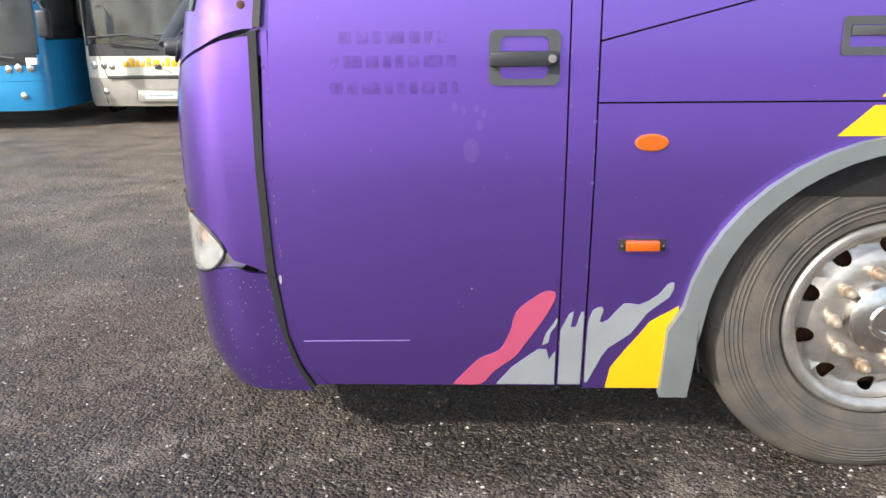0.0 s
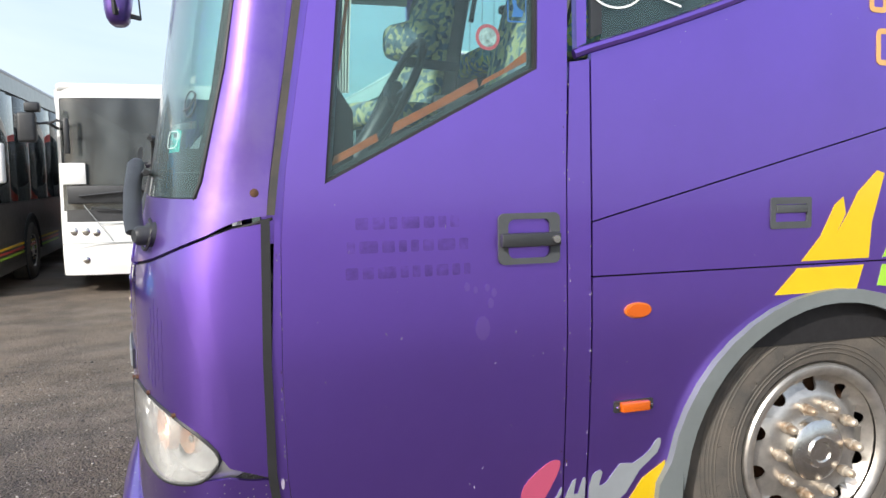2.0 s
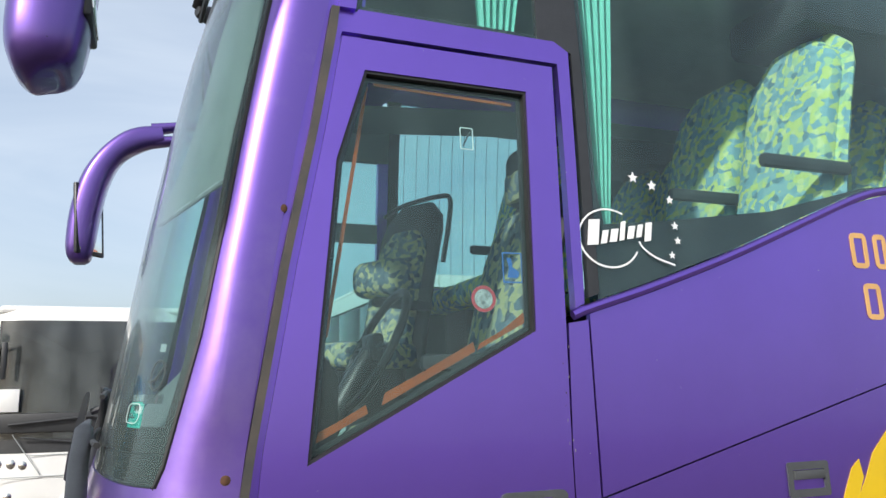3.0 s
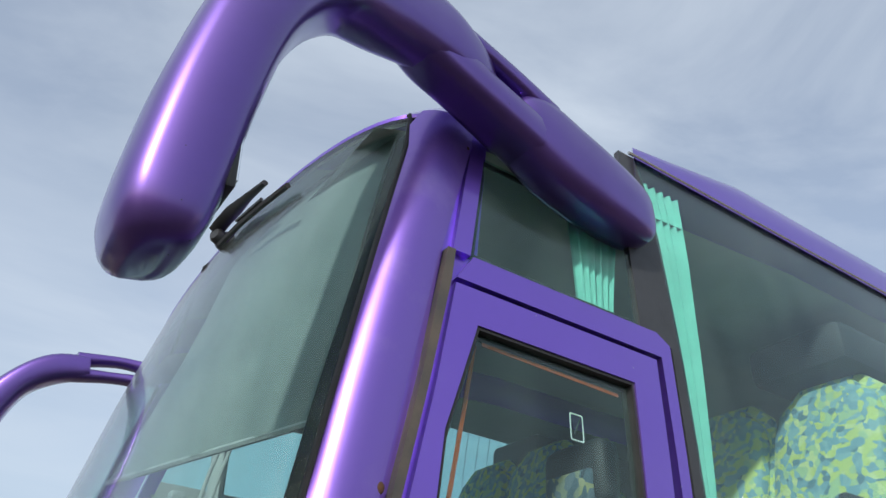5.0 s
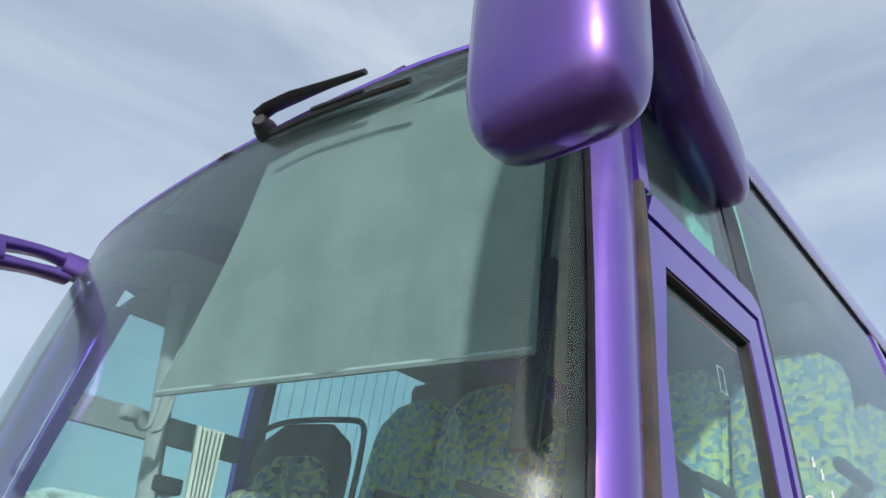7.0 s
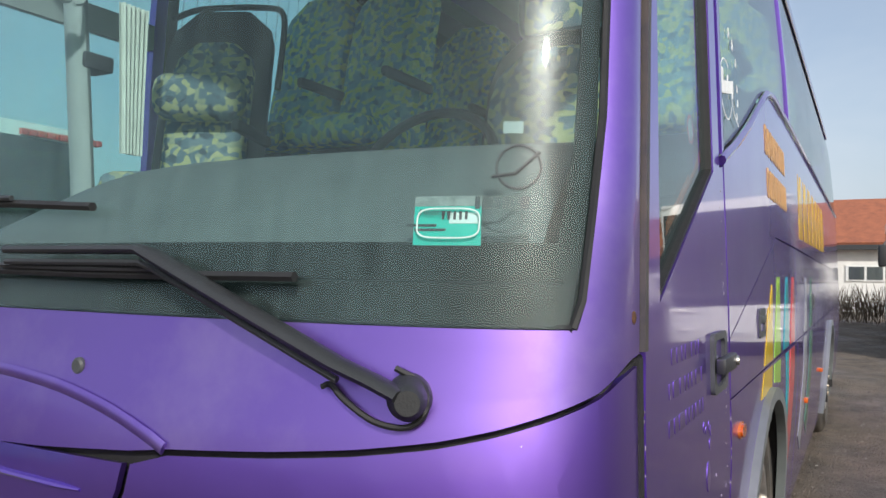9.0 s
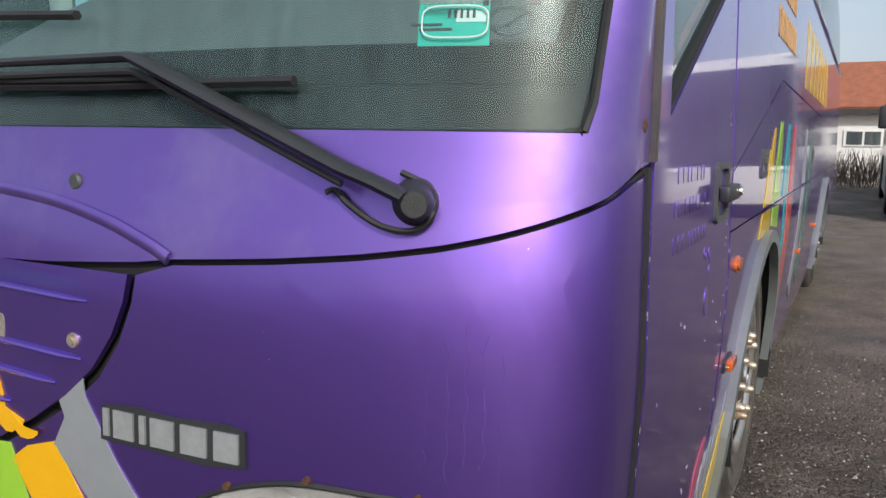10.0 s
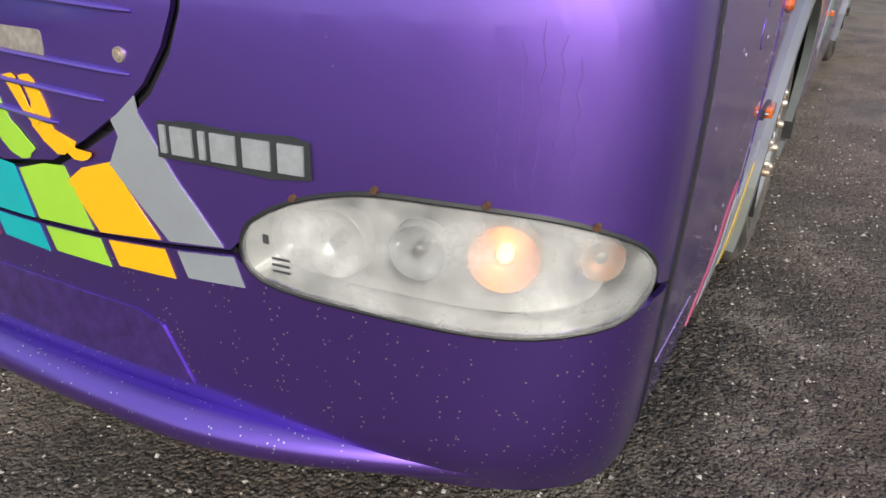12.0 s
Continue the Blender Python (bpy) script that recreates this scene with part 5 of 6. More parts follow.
for w in (.008, .016, .008, .018, .018, .016):
    part("emblem_block", front_panel([(x, 1.602), (x, 1.622), (x - w, 1.622), (x - w, 1.602)], out=-.0125, thick=.001), print_dark, logo)
    x -= w + .003
part("inspection_label", front_panel([(.155, 1.722), (.155, 1.741), (.125, 1.741), (.125, 1.722)], out=-.0135, thick=.001), trim_grey, coach, "small pale label inside the windscreen")
nb = part("no_smoking_label", left_panel(rounded(.035, .075, 2.27, 2.335, .004), rounded(.038, .072, 2.273, 2.332, .003), out=-.0265, thick=.001), sticker_white, door, "small square label on the glass")
part("label_bar", left_panel([(.042, 2.28), (.046, 2.28), (.068, 2.325), (.064, 2.325)], out=-.0265, thick=.001), print_dark, nb)
part("round_label", left_panel(circle(.085, 1.855, .036, 24), circle(.085, 1.855, .027, 24), out=-.0265, thick=.001), sticker_red, door, "round red and white label")
part("round_label_field", left_panel(circle(.085, 1.855, .026, 20), out=-.0265, thick=.001), material("label_pattern", (.7, .7, .7), .5, color2=(.15, .15, .15), scale=45), door)
bl = part("seatbelt_label", left_panel(rounded(.145, .205, 1.90, 1.985, .004), rounded(.149, .201, 1.904, 1.981, .003), out=-.0265, thick=.001), sticker_blue, door, "blue seat belt label")
part("label_figure", left_panel([(.158, 1.915), (.19, 1.915), (.195, 1.93), (.175, 1.945), (.172, 1.97), (.158, 1.97), (.165, 1.94)], out=-.0265, thick=.001), sticker_blue, bl)

# white emblem on the black wedge: ring, swash, plain bars and stars
ew = part("wedge_emblem", tube([left_fn(.475 + .10 * math.cos(a), 2.035 + .085 * math.sin(a)) + Vector((0, -.0015, 0)) for a in np.linspace(radians(60), radians(335), 40)], (.0008, .003), n=5), sticker_white, coach, "white ring emblem with stars on the black wedge")
part("emblem_swash", tube([left_fn(x, z) + Vector((0, -.0015, 0)) for x, z in glide([(.575, 2.03), (.59, 2.01), (.63, 1.985), (.695, 1.965)], 5)], (.0008, .003), n=5), sticker_white, ew)
for k, (w, h) in enumerate(((.036, .078), (.020, .042), (.024, .042), (.016, .060), (.022, .042), (.018, .042), (.022, .060))):
    x, z = .402 + (0, .044, .074, .108, .134, .166, .194)[k], 2.012 + .006 * k - (.016 if k == 6 else 0)
    part("emblem_bar", left_panel([(x, z), (x + w, z + .003), (x + w + .010, z + h), (x + .010, z + h - .003)], out=.0, thick=.002), sticker_white, ew)


def star(cx, cz, r):
    return [(cx + (r if k % 2 == 0 else r * .42) * math.sin(math.pi * k / 5), cz + (r if k % 2 == 0 else r * .42) * math.cos(math.pi * k / 5)) for k in range(10)]


for cx, cz, r in ((.71, 2.085, .014), (.715, 2.04, .013), (.69, 1.995, .012), (.575, 2.225, .018), (.64, 2.205, .018), (.70, 2.165, .014)):
    part("star", left_panel(star(cx, cz, r), out=.0, thick=.002), sticker_white, ew)
for row, z in enumerate((2.045, 1.875)):
    x = 1.41 + .03 * row
    for k in range(9):
        w = (.075, .06, .07, .04, .07)[k % 5]
        lp = rounded(x, x + w, z - .06, z + .06, .02, 3)
        part("gold_mark", left_panel(lp, band(lp, .018), out=.0025, thick=.002), gold_paint, coach, "gold outlined lettering mark")
        x += w + .03
for k in range(7):
    x = 3.0 + .42 * k
    part("big_yellow_mark", left_panel([(x, 1.72), (x + .26, 1.72), (x + .32, 2.1 - .02 * k), (x + .2, 2.1), (x + .12, 1.95), (x + .06, 2.1)], out=.0025, thick=.002), yellow_paint, coach, "large yellow lettering shape")

# ---- right side and rear ----
for x0, x1 in ((.62, 3.0), (3.02, 5.2), (5.22, 7.4), (7.42, REAR - .1)):
    w = part("side_window", right_panel([(x0, 2.22), (x1, 2.22), (x1, ROOFZ), (x0, ROOFZ)], out=-.004, thick=.006, cut_u=1.2), glass_side, coach, "tinted side window")
    w.visible_shadow = False
part("right_side_panel", right_panel([(.56, .285), (REAR, .285), (REAR, 2.21), (.56, 2.21)], thick=.03, cut_u=1.2), paint, coach, "purple right side panel")
part("right_post", right_panel([(.54, 2.21), (.62, 2.21), (.62, ROOFZ), (.54, ROOFZ)], thick=.03), black_plastic, coach)
dg = part("entrance_door", right_panel([(-.47, .50), (.52, .50), (.52, 2.95), (-.24, 2.95), (-.40, 2.2), (-.47, 1.6)], out=-.008, thick=.006), glass_side, coach, "glazed entrance door")
dg.visible_shadow = False
for lp in ([(-.5, .30), (.55, .30), (.55, .50), (-.5, .50)], [(-.50, .50), (-.44, .50), (-.44, 1.6), (-.37, 2.2), (-.20, 2.95), (-.27, 2.95), (-.42, 2.2), (-.5, 1.6)], [(.49, .50), (.55, .50), (.55, 2.95), (.49, 2.95)],
           [(-.33, 2.47), (.49, 2.47), (.49, 2.58), (-.30, 2.58)], [(-.25, 2.95), (.55, 2.95), (.55, 3.3), (-.17, 3.06)]):
    part("door_frame", right_panel(lp, thick=.04), trim_grey if lp[0][1] > 2 else paint, dg)
bm = new_box(REAR - .05, REAR, .17, 2 * HALF - .17, .3, 3.34, bevel=.04)
part("rear_wall", bm, paint, coach, "purple rear wall")
part("underbody", new_box(-.35, REAR - .05, .35, 2 * HALF - .35, .32, .60, bevel=.02), seam_dark, coach)

# the aisle windows further back are darkened by drawn curtains
for x0, x1 in ((2.03, 4.4), (4.44, 6.8), (6.84, REAR - .2)):
    bm = bmesh.new()
    cols = [[bm.verts.new((x, 2 * HALF - y_in(z) - .06 - .014 * math.sin(x * 46), z)) for z in np.linspace(2.2, 3.3, 7)] for x in np.linspace(x0, x1, 90)]
    for a, b in zip(cols, cols[1:]):
        for k in range(6):
            bm.faces.new((a[k], a[k + 1], b[k + 1], b[k]))
    tagged(part("curtain", bm, material("dark_teal_curtain_cloth", (0.05, 0.085, 0.085), 0.9, vary=.2, scale=6), None), "dark pleated curtain drawn across an aisle window", "curtain", "drawn curtains")
# fine heating wires in the first aisle window
for k in range(18):
    x = .66 + .078 * k
    part("heating_wire", tube([right_fn(-x, z) + Vector((0, -.012, 0)) for z in (2.22, 2.6, 3.0, 3.31)], .0016, n=4), trim_dark, coach)

# ---- inside ----
part("floor_deck", new_box(.30, REAR - .06, .12, 2 * HALF - .06, 1.24, 1.30), trim_dark, coach)
part("driver_floor", new_box(-.70, .35, .20, 2 * HALF - .25, .90, .96), trim_dark, coach)
part("inner_side", left_panel([(.45, 1.36), (REAR - .1, 1.36), (REAR - .1, 2.28), (1.6, 2.24), (.45, 1.83)], out=-.05, thick=.02, cut_u=1.2), trim_dark, coach)
part("inner_side", right_panel([(.6, 1.36), (REAR - .1, 1.36), (REAR - .1, 2.2), (.6, 2.2)], out=-.05, thick=.02, cut_u=1.2), trim_grey, coach)
bm = bmesh.new()
prof = [(-.5, 3.02), (-.3, 3.10), (.2, 3.16), (1.2, 3.24), (REAR - .1, 3.26)]
for y0, y1, dz in ((.16, .62, -.06), (.62, 1.93, .1), (1.93, 2 * HALF - .16, -.06)):
    top = [[bm.verts.new((x, y, z + dz)) for x, z in prof] for y in (y0, y1)]
    for i in range(len(prof) - 1):
        bm.faces.new((top[0][i], top[0][i + 1], top[1][i + 1], top[1][i]))
part("headlining", bm, trim_grey, coach, "grey headlining")
for y0, y1 in ((.18, .60), (1.95, 2 * HALF - .18)):
    part("luggage_rack", new_box(1.5, REAR - .3, y0, y1, 2.95, 3.12, bevel=.04), trim_dark, coach, "dark overhead luggage rack")
bm = bmesh.new()
cols = []
for i in range(25):
    y = .14 + (2 * HALF - .28) * i / 24
    p = front_at(y, 1.5)
    t_ = min(1, max(0, (2.0 - y) / .95))
    hump = .19 * t_ * t_ * (3 - 2 * t_)
    cols.append([bm.verts.new((x, y, z)) for x, z in ((p.x + .03, 1.40), (p.x + .06, 1.47), (p.x + .15, 1.53 + hump * .35), (p.x + .28, 1.57 + hump * .85), (p.x + .40, 1.57 + hump), (p.x + .47, 1.50 + hump * .8), (p.x + .46, 1.2), (p.x + .40, .96))])
for a, b in zip(cols, cols[1:]):
    for k in range(7):
        bm.faces.new((a[k], a[k + 1], b[k + 1], b[k]))
bmesh.ops.recalc_face_normals(bm, faces=bm.faces)
part("dashboard", bm, dash_grey, coach, "grey moulded dashboard")
bm = tube([(.0 + .215 * math.cos(a) * .45 - .02, .74 + .215 * math.sin(a), 1.76 + .215 * math.cos(a) * .9) for a in np.linspace(0, 2 * math.pi, 33)], .015, n=8, close=False)
sw = part("steering_wheel", bm, black_plastic, coach, "large black steering wheel")
part("steering_hub", new_box(-.05, .0, .67, .81, 1.71, 1.81, bevel=.02), black_plastic, sw)
for dy in (-.19, .19):
    part("steering_spoke", tube([(-.02, .74, 1.76), (-.02, .74 + dy, 1.76)], .011, n=6), black_plastic, sw)
part("steering_column", tube([(-.03, .74, 1.74), (-.30, .74, 1.3)], .04, n=10), black_plastic, sw)
sb = bmesh.new()
bar_a, bar_b = Vector((-.725, 1.08, 2.215)), Vector((-.53, .19, 2.20))
vv = []
for i in range(49):
    f = i / 48
    low, y = bar_a.lerp(bar_b, f), 1.12 - .93 * f
    high = Vector((front_at(y, 3.0).x + .07, y, 3.0))
    col = []
    for k in range(12):
        g = k / 11
        p = low.lerp(high, g)
        sag = .010 * math.sin(f * 21 + 1.2 * math.sin(g * 3)) * (1 - g) + .012 * math.sin(f * 9 + g * 2) * math.sin(math.pi * g)
        p.x = max(p.x + sag, front_at(p.y, p.z).x + .03)
        col.append(sb.verts.new(p))
    vv.append(col)
for a, b in zip(vv, vv[1:]):
    for k in range(11):
        sb.faces.new((a[k], a[k + 1], b[k + 1], b[k]))
shade_cloth = material("grey_green_blind_cloth", (0.185, 0.22, 0.22), 0.85, vary=0.22, scale=5, bump=.1, bump_scale=140)
part("roller_blind", sb, shade_cloth, coach, "grey roller blind pulled part way down behind the windscreen")
part("blind_bar", tube([bar_a, bar_a.lerp(bar_b, .5), bar_b], .008, n=6), trim_grey, coach)
vs = new_box(-.014, .014, -.03, .03, -.21, .21, bevel=.012)
box(vs, -.006, .006, -.006, .006, .2, .62, bevel=.002)
bmesh.ops.transform(vs, matrix=Matrix.Translation((-.455, .235, 2.24)) @ Matrix.Rotation(radians(12), 4, "Y"), verts=vs.verts)
part("inner_mirror", vs, black_plastic, coach, "black interior mirror")


def curtain(x0, x1, y, z0, z1, tie=0.0):
    bm = bmesh.new()
    cols = []
    for i in range(37):
        f = i / 36
        col = []
        for k in range(13):
            g = k / 12
            pinch = 1 - tie * (1 - g) ** .8
            x = x0 + (x1 - x0) * f * pinch
            col.append(bm.verts.new((x, y + y_in(z0 + (z1 - z0) * g) + .012 * math.sin(f * 36), z0 + (z1 - z0) * g)))
        cols.append(col)
    for a, b in zip(cols, cols[1:]):
        for k in range(12):
            bm.faces.new((a[k], a[k + 1], b[k + 1], b[k]))
    return part("curtain", bm, curtain_mint, None)


c = tagged(curtain(.445, .66, .05, 2.05, 3.28, .72), "gathered mint green curtain behind the side window", "curtain")
c = tagged(curtain(.12, .30, .05, 2.64, 2.95, .4), "short mint green curtain behind the quarter window", "curtain")
c = tagged(curtain(-.045, .07, 1.93, 1.90, 2.44, .3), "pale cloth hanging beside the entrance door", "cloth")
c.data.materials[0] = cloth_white
part("grab_pole", tube([(-.04, 2.12, 1.0), (-.075, 2.12, 1.8), (-.12, 2.12, 2.41), (-.16, 2.12, 3.0)], (.05, .035), n=12), trim_grey, coach, "grey entrance pole")


bm = tube(glide([(-.13, 2.02, 2.86), (-.20, 2.0, 2.55), (-.225, 1.99, 2.40), (-.27, 1.98, 2.375), (-.30, 1.98, 2.41)], 4), .008, n=6)
tube(glide([(-.10, 2.0, 2.86), (-.16, 1.98, 2.55), (-.19, 1.97, 2.40), (-.235, 1.96, 2.365)], 4), .008, n=6, bm=bm)
sp = part("door_mirror_stalk", bm, trim_grey, coach, "bent metal stalk beside the entrance")
part("stalk_lamp", new_box(-.345, -.285, 1.95, 2.01, 2.39, 2.44, bevel=.012), trim_grey, sp)
part("pole_clamp", new_box(-.12, .0, 2.06, 2.17, 2.20, 2.26, bevel=.012), trim_dark, coach, "dark clamp on the entrance pole")


def seat(name, label, shell, cloth, m, high=1.0, rim=0.0):
    s = thing(name, label, "seat", "passenger seats" if name == "coach_seat" else "", m=m)
    s.parent = coach

    def slab(w0, w1, d, z0, z1, lean, curve, rise_=.09):
        bm = bmesh.new()
        rows_ = []
        for k in range(11):
            g = k / 10
            w = (w0 + (w1 - w0) * g) / 2
            if g > .8:
                w *= math.sqrt(max(.02, 1 - ((g - .8) / .2) ** 2 * .75))
            x = lean * g
            ring = []
            for a in range(16):
                c_, s_ = math.cos(2 * math.pi * a / 16), math.sin(2 * math.pi * a / 16)
                ring.append(bm.verts.new((x + d * math.copysign(abs(s_) ** .6, s_) - curve * math.sin(g * math.pi) * .5, w * math.copysign(abs(c_) ** .5, c_), z0 + (z1 - z0) * g)))
            rows_.append(ring)
        for a, b in zip(rows_, rows_[1:]):
            for k in range(16):
                bm.faces.new((a[k], a[(k + 1) % 16], b[(k + 1) % 16], b[k]))
        bm.faces.new(rows_[0])
        bm.faces.new(rows_[-1])
        bmesh.ops.recalc_face_normals(bm, faces=bm.faces)
        return bm
    part("backrest", slab(.43 - rim, .44 - rim, .05, .30, 1.12 * high - rim * 1.6, .20 - rim * .3, .03), cloth, s, "patterned cloth backrest")
    bk = slab(.49, .48, .03, .28, 1.16 * high, .21, .03)
    bmesh.ops.translate(bk, vec=(.045, 0, 0), verts=bk.verts)
    part("back_shell", bk, shell, s, "dark seat shell")
    part("cushion", new_box(-.42, .05, -.22, .22, .24, .37, bevel=.05, segs=3), cloth, s)
    part("pedestal", new_box(-.30, .02, -.15, .15, 0, .25, bevel=.02), trim_dark, s)
    part("armrest", new_box(-.30, .10, -.27, -.23, .53, .58, bevel=.018), trim_dark, s)
    return s


deck = part("passenger_floor", new_box(1.0, REAR - .06, .12, 2 * HALF - .06, 1.60, 1.78), trim_dark, coach)
first = seat("coach_seat", "coach seat in patterned yellow-green and blue cloth", sunlit_seat_cloth, sunlit_seat_cloth, pose(1.44, .36, 1.80))
for x, y in ((1.44, .84), (2.24, .36), (2.24, .84), (3.04, .36), (3.15, .84), (3.95, .36), (1.16, 1.72), (1.16, 2.18), (1.96, 1.72), (1.96, 2.18), (2.76, 1.72), (2.76, 2.18)):
    copy_thing(first, pose(x, y, 1.80))
ds = seat("driver_seat", "driver's seat in patterned cloth with a headrest", trim_dark, driver_cloth, pose(.29, .55, 1.14), rim=.03)
part("headrest", new_box(.17, .27, -.14, .14, 1.12, 1.34, bevel=.05, segs=3), trim_dark, ds, "black headrest")
part("headrest_cloth", new_box(.155, .19, -.10, .10, 1.13, 1.24, bevel=.015, segs=2), driver_cloth, ds)
part("driver_pedestal", new_box(.0, .35, .35, .75, .95, 1.17, bevel=.02), trim_dark, coach)
gs = seat("guide_seat", "seat with a black shell and patterned cloth beside the entrance", trim_dark, driver_cloth, pose(.42, 2.07, 1.48, 0, 0, 25), rim=.08)
part("grab_handle", tube(glide([(.20, .22, 1.12), (.235, .10, 1.175), (.24, -.18, 1.18), (.245, -.262, 1.15), (.22, -.27, 1.0), (.18, -.262, .80)], 4), .014, n=8), black_plastic, gs, "black tubular grab handle")
part("bolster", new_box(-.10, .06, -.19, .19, .62, .82, bevel=.07, segs=3), driver_cloth, gs, "rolled cloth bolster")
part("guide_step", new_box(.3, 1.0, 1.45, 2.45, 1.30, 1.50, bevel=.02), trim_dark, coach)


# ---- parked buses in a row ----
def side_wheel(parent, x, y, r=.5):
    w = part("wheel", lathe([(.27, .0), (.30, -.02), (.42, -.03), (r - .02, 0), (r, .04), (r, .26), (.3, .28)], 40), tyre_rubber, parent)
    w.matrix_basis = Matrix.Translation((x, y, r)) @ Matrix.Rotation(0, 4, "Z")
    part("rim", lathe([(0, -.01), (.08, -.01), (.1, .02), (.16, .03), (.2, .06), (.25, .03), (.28, -.015), (.29, .03)], 40), rim_metal, w)
    for a in range(0, 360, 36):
        part("wheel_nut", lathe([(0, -.03), (.014, -.025), (.016, .03)], 8, m=Matrix.Translation((.15 * math.cos(radians(a)), 0, .15 * math.sin(radians(a))))), nut_metal, w)
    return w


def parked_bus(label, m, upper_mat, lower_mat, height, belt_z, screen_z, width=2.5, length=11.0, lower_z=.75, side_mat=None, roof_mat=None):
    """A bus whose face is at x = 0 and whose body runs back along +x; its left side lies at y = 0."""
    b = thing("parked_bus", label, "bus", "parked buses", m=m)
    hw = width / 2
    side_mat = side_mat or upper_mat

    def face(a, z):
        s = math.sin(max(-1, min(1, a)) * math.pi / 2)
        lean = .10 * max(0, z - 1.0) / (height - 1.0) + (.06 * max(0, z - height + .3) / .3)
        tuck = .06 * max(0, .5 - z) / .25
        return Vector((.02 * 0 + .22 * (1 - (1 - abs(s) ** 3.2) ** (1 / 3.2)) + lean + tuck + .06 * s * s, hw - s * hw, z))

    def fp(y0, y1, z0, z1, **k):
        lp = rounded(y0, y1, z0, z1, min(.05, (z1 - z0) / 3, (y1 - y0) / 3), 3) if k.pop("soft", False) else [(y0, z0), (y1, z0), (y1, z1), (y0, z1)]
        return panel([[(math.asin(max(-1, min(1, (hw - y) / hw))) * 2 / math.pi, z) for y, z in lp]], face, .06, .2, **k)
    part("face_lower", fp(0, width, .30, lower_z, thick=.03), lower_mat, b, "lower front panel")
    part("face_panel", fp(0, width, lower_z + .004, screen_z, thick=.03), upper_mat, b, "front panel")
    part("face_top", fp(0, width, height - .22, height - .02, thick=.03), roof_mat or upper_mat, b, "front above the windscreen")
    for y0, y1 in ((0, .06), (width - .06, width)):
        part("corner_post", fp(y0, y1, screen_z, height - .22, thick=.03), upper_mat, b)
    part("windscreen", fp(.06, width - .06, screen_z, height - .22, thick=.01, out=.002), glass_dark, b, "dark windscreen")
    part("windscreen_band", fp(.1, width - .1, screen_z - .16, screen_z + .02, thick=.006, out=.004), black_plastic, b)
    x0 = .28
    for y in (0.0, width):
        s = 1 if y == 0 else -1
        part("side_lower", new_box(x0, length, min(y, y + s * .04), max(y, y + s * .04), .30, belt_z), side_mat, b, "side panel")
        part("side_upper", new_box(x0, length, min(y, y + s * .04), max(y, y + s * .04), height - .35, height - .1), side_mat, b)
        part("side_backing", new_box(x0, length, min(y + s * .05, y + s * .09), max(y + s * .05, y + s * .09), belt_z - .02, height - .3), black_plastic, b)
        k = x0 + .05
        while k < length - 1.0:
            part("side_window", new_box(k, k + 1.45, min(y + s * .004, y + s * .03), max(y + s * .004, y + s * .03), belt_z + .02, height - .37, bevel=.012), glass_dark, b, "dark side window")
            k += 1.5
        for wx in (2.6, 8.2):
            w = side_wheel(b, wx, y - s * .005)
            if s < 0:
                w.matrix_basis = Matrix.Translation((wx, y + .005, .5)) @ Matrix.Rotation(math.pi, 4, "Z")
            lp = [(wx + .62 * math.cos(a), .5 + .62 * math.sin(a)) for a in np.linspace(math.pi * 1.0, 0, 19)]
            bm = tube([(px, y - s * .004, pz) for px, pz in lp], .03, n=6)
            part("wheel_arch", bm, seam_dark, b)
            arch_disc = lathe([(0, 0), (.58, 0), (.58, .02)], 28, m=Matrix.Translation((wx, y - s * .003 - .0, .52)))
            part("arch_shadow_gap", arch_disc, seam_dark, b)
    part("roof", new_box(.22, length, .02, width - .02, height - .12, height, bevel=.06, segs=3), roof_mat or upper_mat, b, "roof")
    part("rear", new_box(length - .04, length, .02, width - .02, .35, height - .1), upper_mat, b)
    part("underside", new_box(.4, length - .1, .15, width - .15, .32, .5), seam_dark, b)
    for s in (0, 1):
        for j, (yy, zz, r) in enumerate(((.20, lower_z + .20, .055), (.36, lower_z + .20, .055), (.50, lower_z + .18, .05), (.34, lower_z - .22, .045))):
            yq = yy if s == 0 else width - yy
            p = face(math.asin((hw - yq) / hw) * 2 / math.pi, zz)
            hl = part("headlamp", lathe([(0, -.02), (r * .6, -.018), (r, -.006), (r * 1.15, -.004), (r * 1.2, .02)], 20, m=Matrix.Translation(p) @ Matrix.Rotation(radians(-90), 4, "Z")), chrome, b, "round headlamp")
    part("number_plate", new_box(-.012, .0, hw - .26, hw + .26, .42, .53, bevel=.004), sticker_white, b, "plain number plate")
    part("plate_bar", new_box(-.015, -.010, hw - .2, hw + .2, .455, .495), trim_grey, b)
    for y0, y1 in ((.35, 1.15), (1.25, 2.05)):
        part("wiper", tube([(face(0, screen_z - .05) + Vector((-.03, y0 - hw, 0))), (face(0, screen_z + .02) + Vector((-.04, y1 - hw, .03)))], .014, n=6), black_plastic, b, "black wiper")
    return b


def bus_mirror(b, mat, y, z, out, size=(.1, .09, .2)):
    a = part("mirror_arm", tube([(.15, y, z + .3), (-.05, y + out * .6, z + .34), (-.12, y + out, z + .2)], .018, n=8), black_plastic, b)
    part("mirror_head", new_box(-.12 - size[0], -.12 + size[0] * .4, y + out - size[1], y + out + size[1], z - size[2], z + size[2], bevel=.04, segs=3), mat, b, "door mirror")


def facing(x, y, yaw=0):
    """The pose of a bus whose face looks along -y and whose front corner on its left side is at x, y."""
    return pose(x, y, -.24, 0, 0, 90 + yaw)


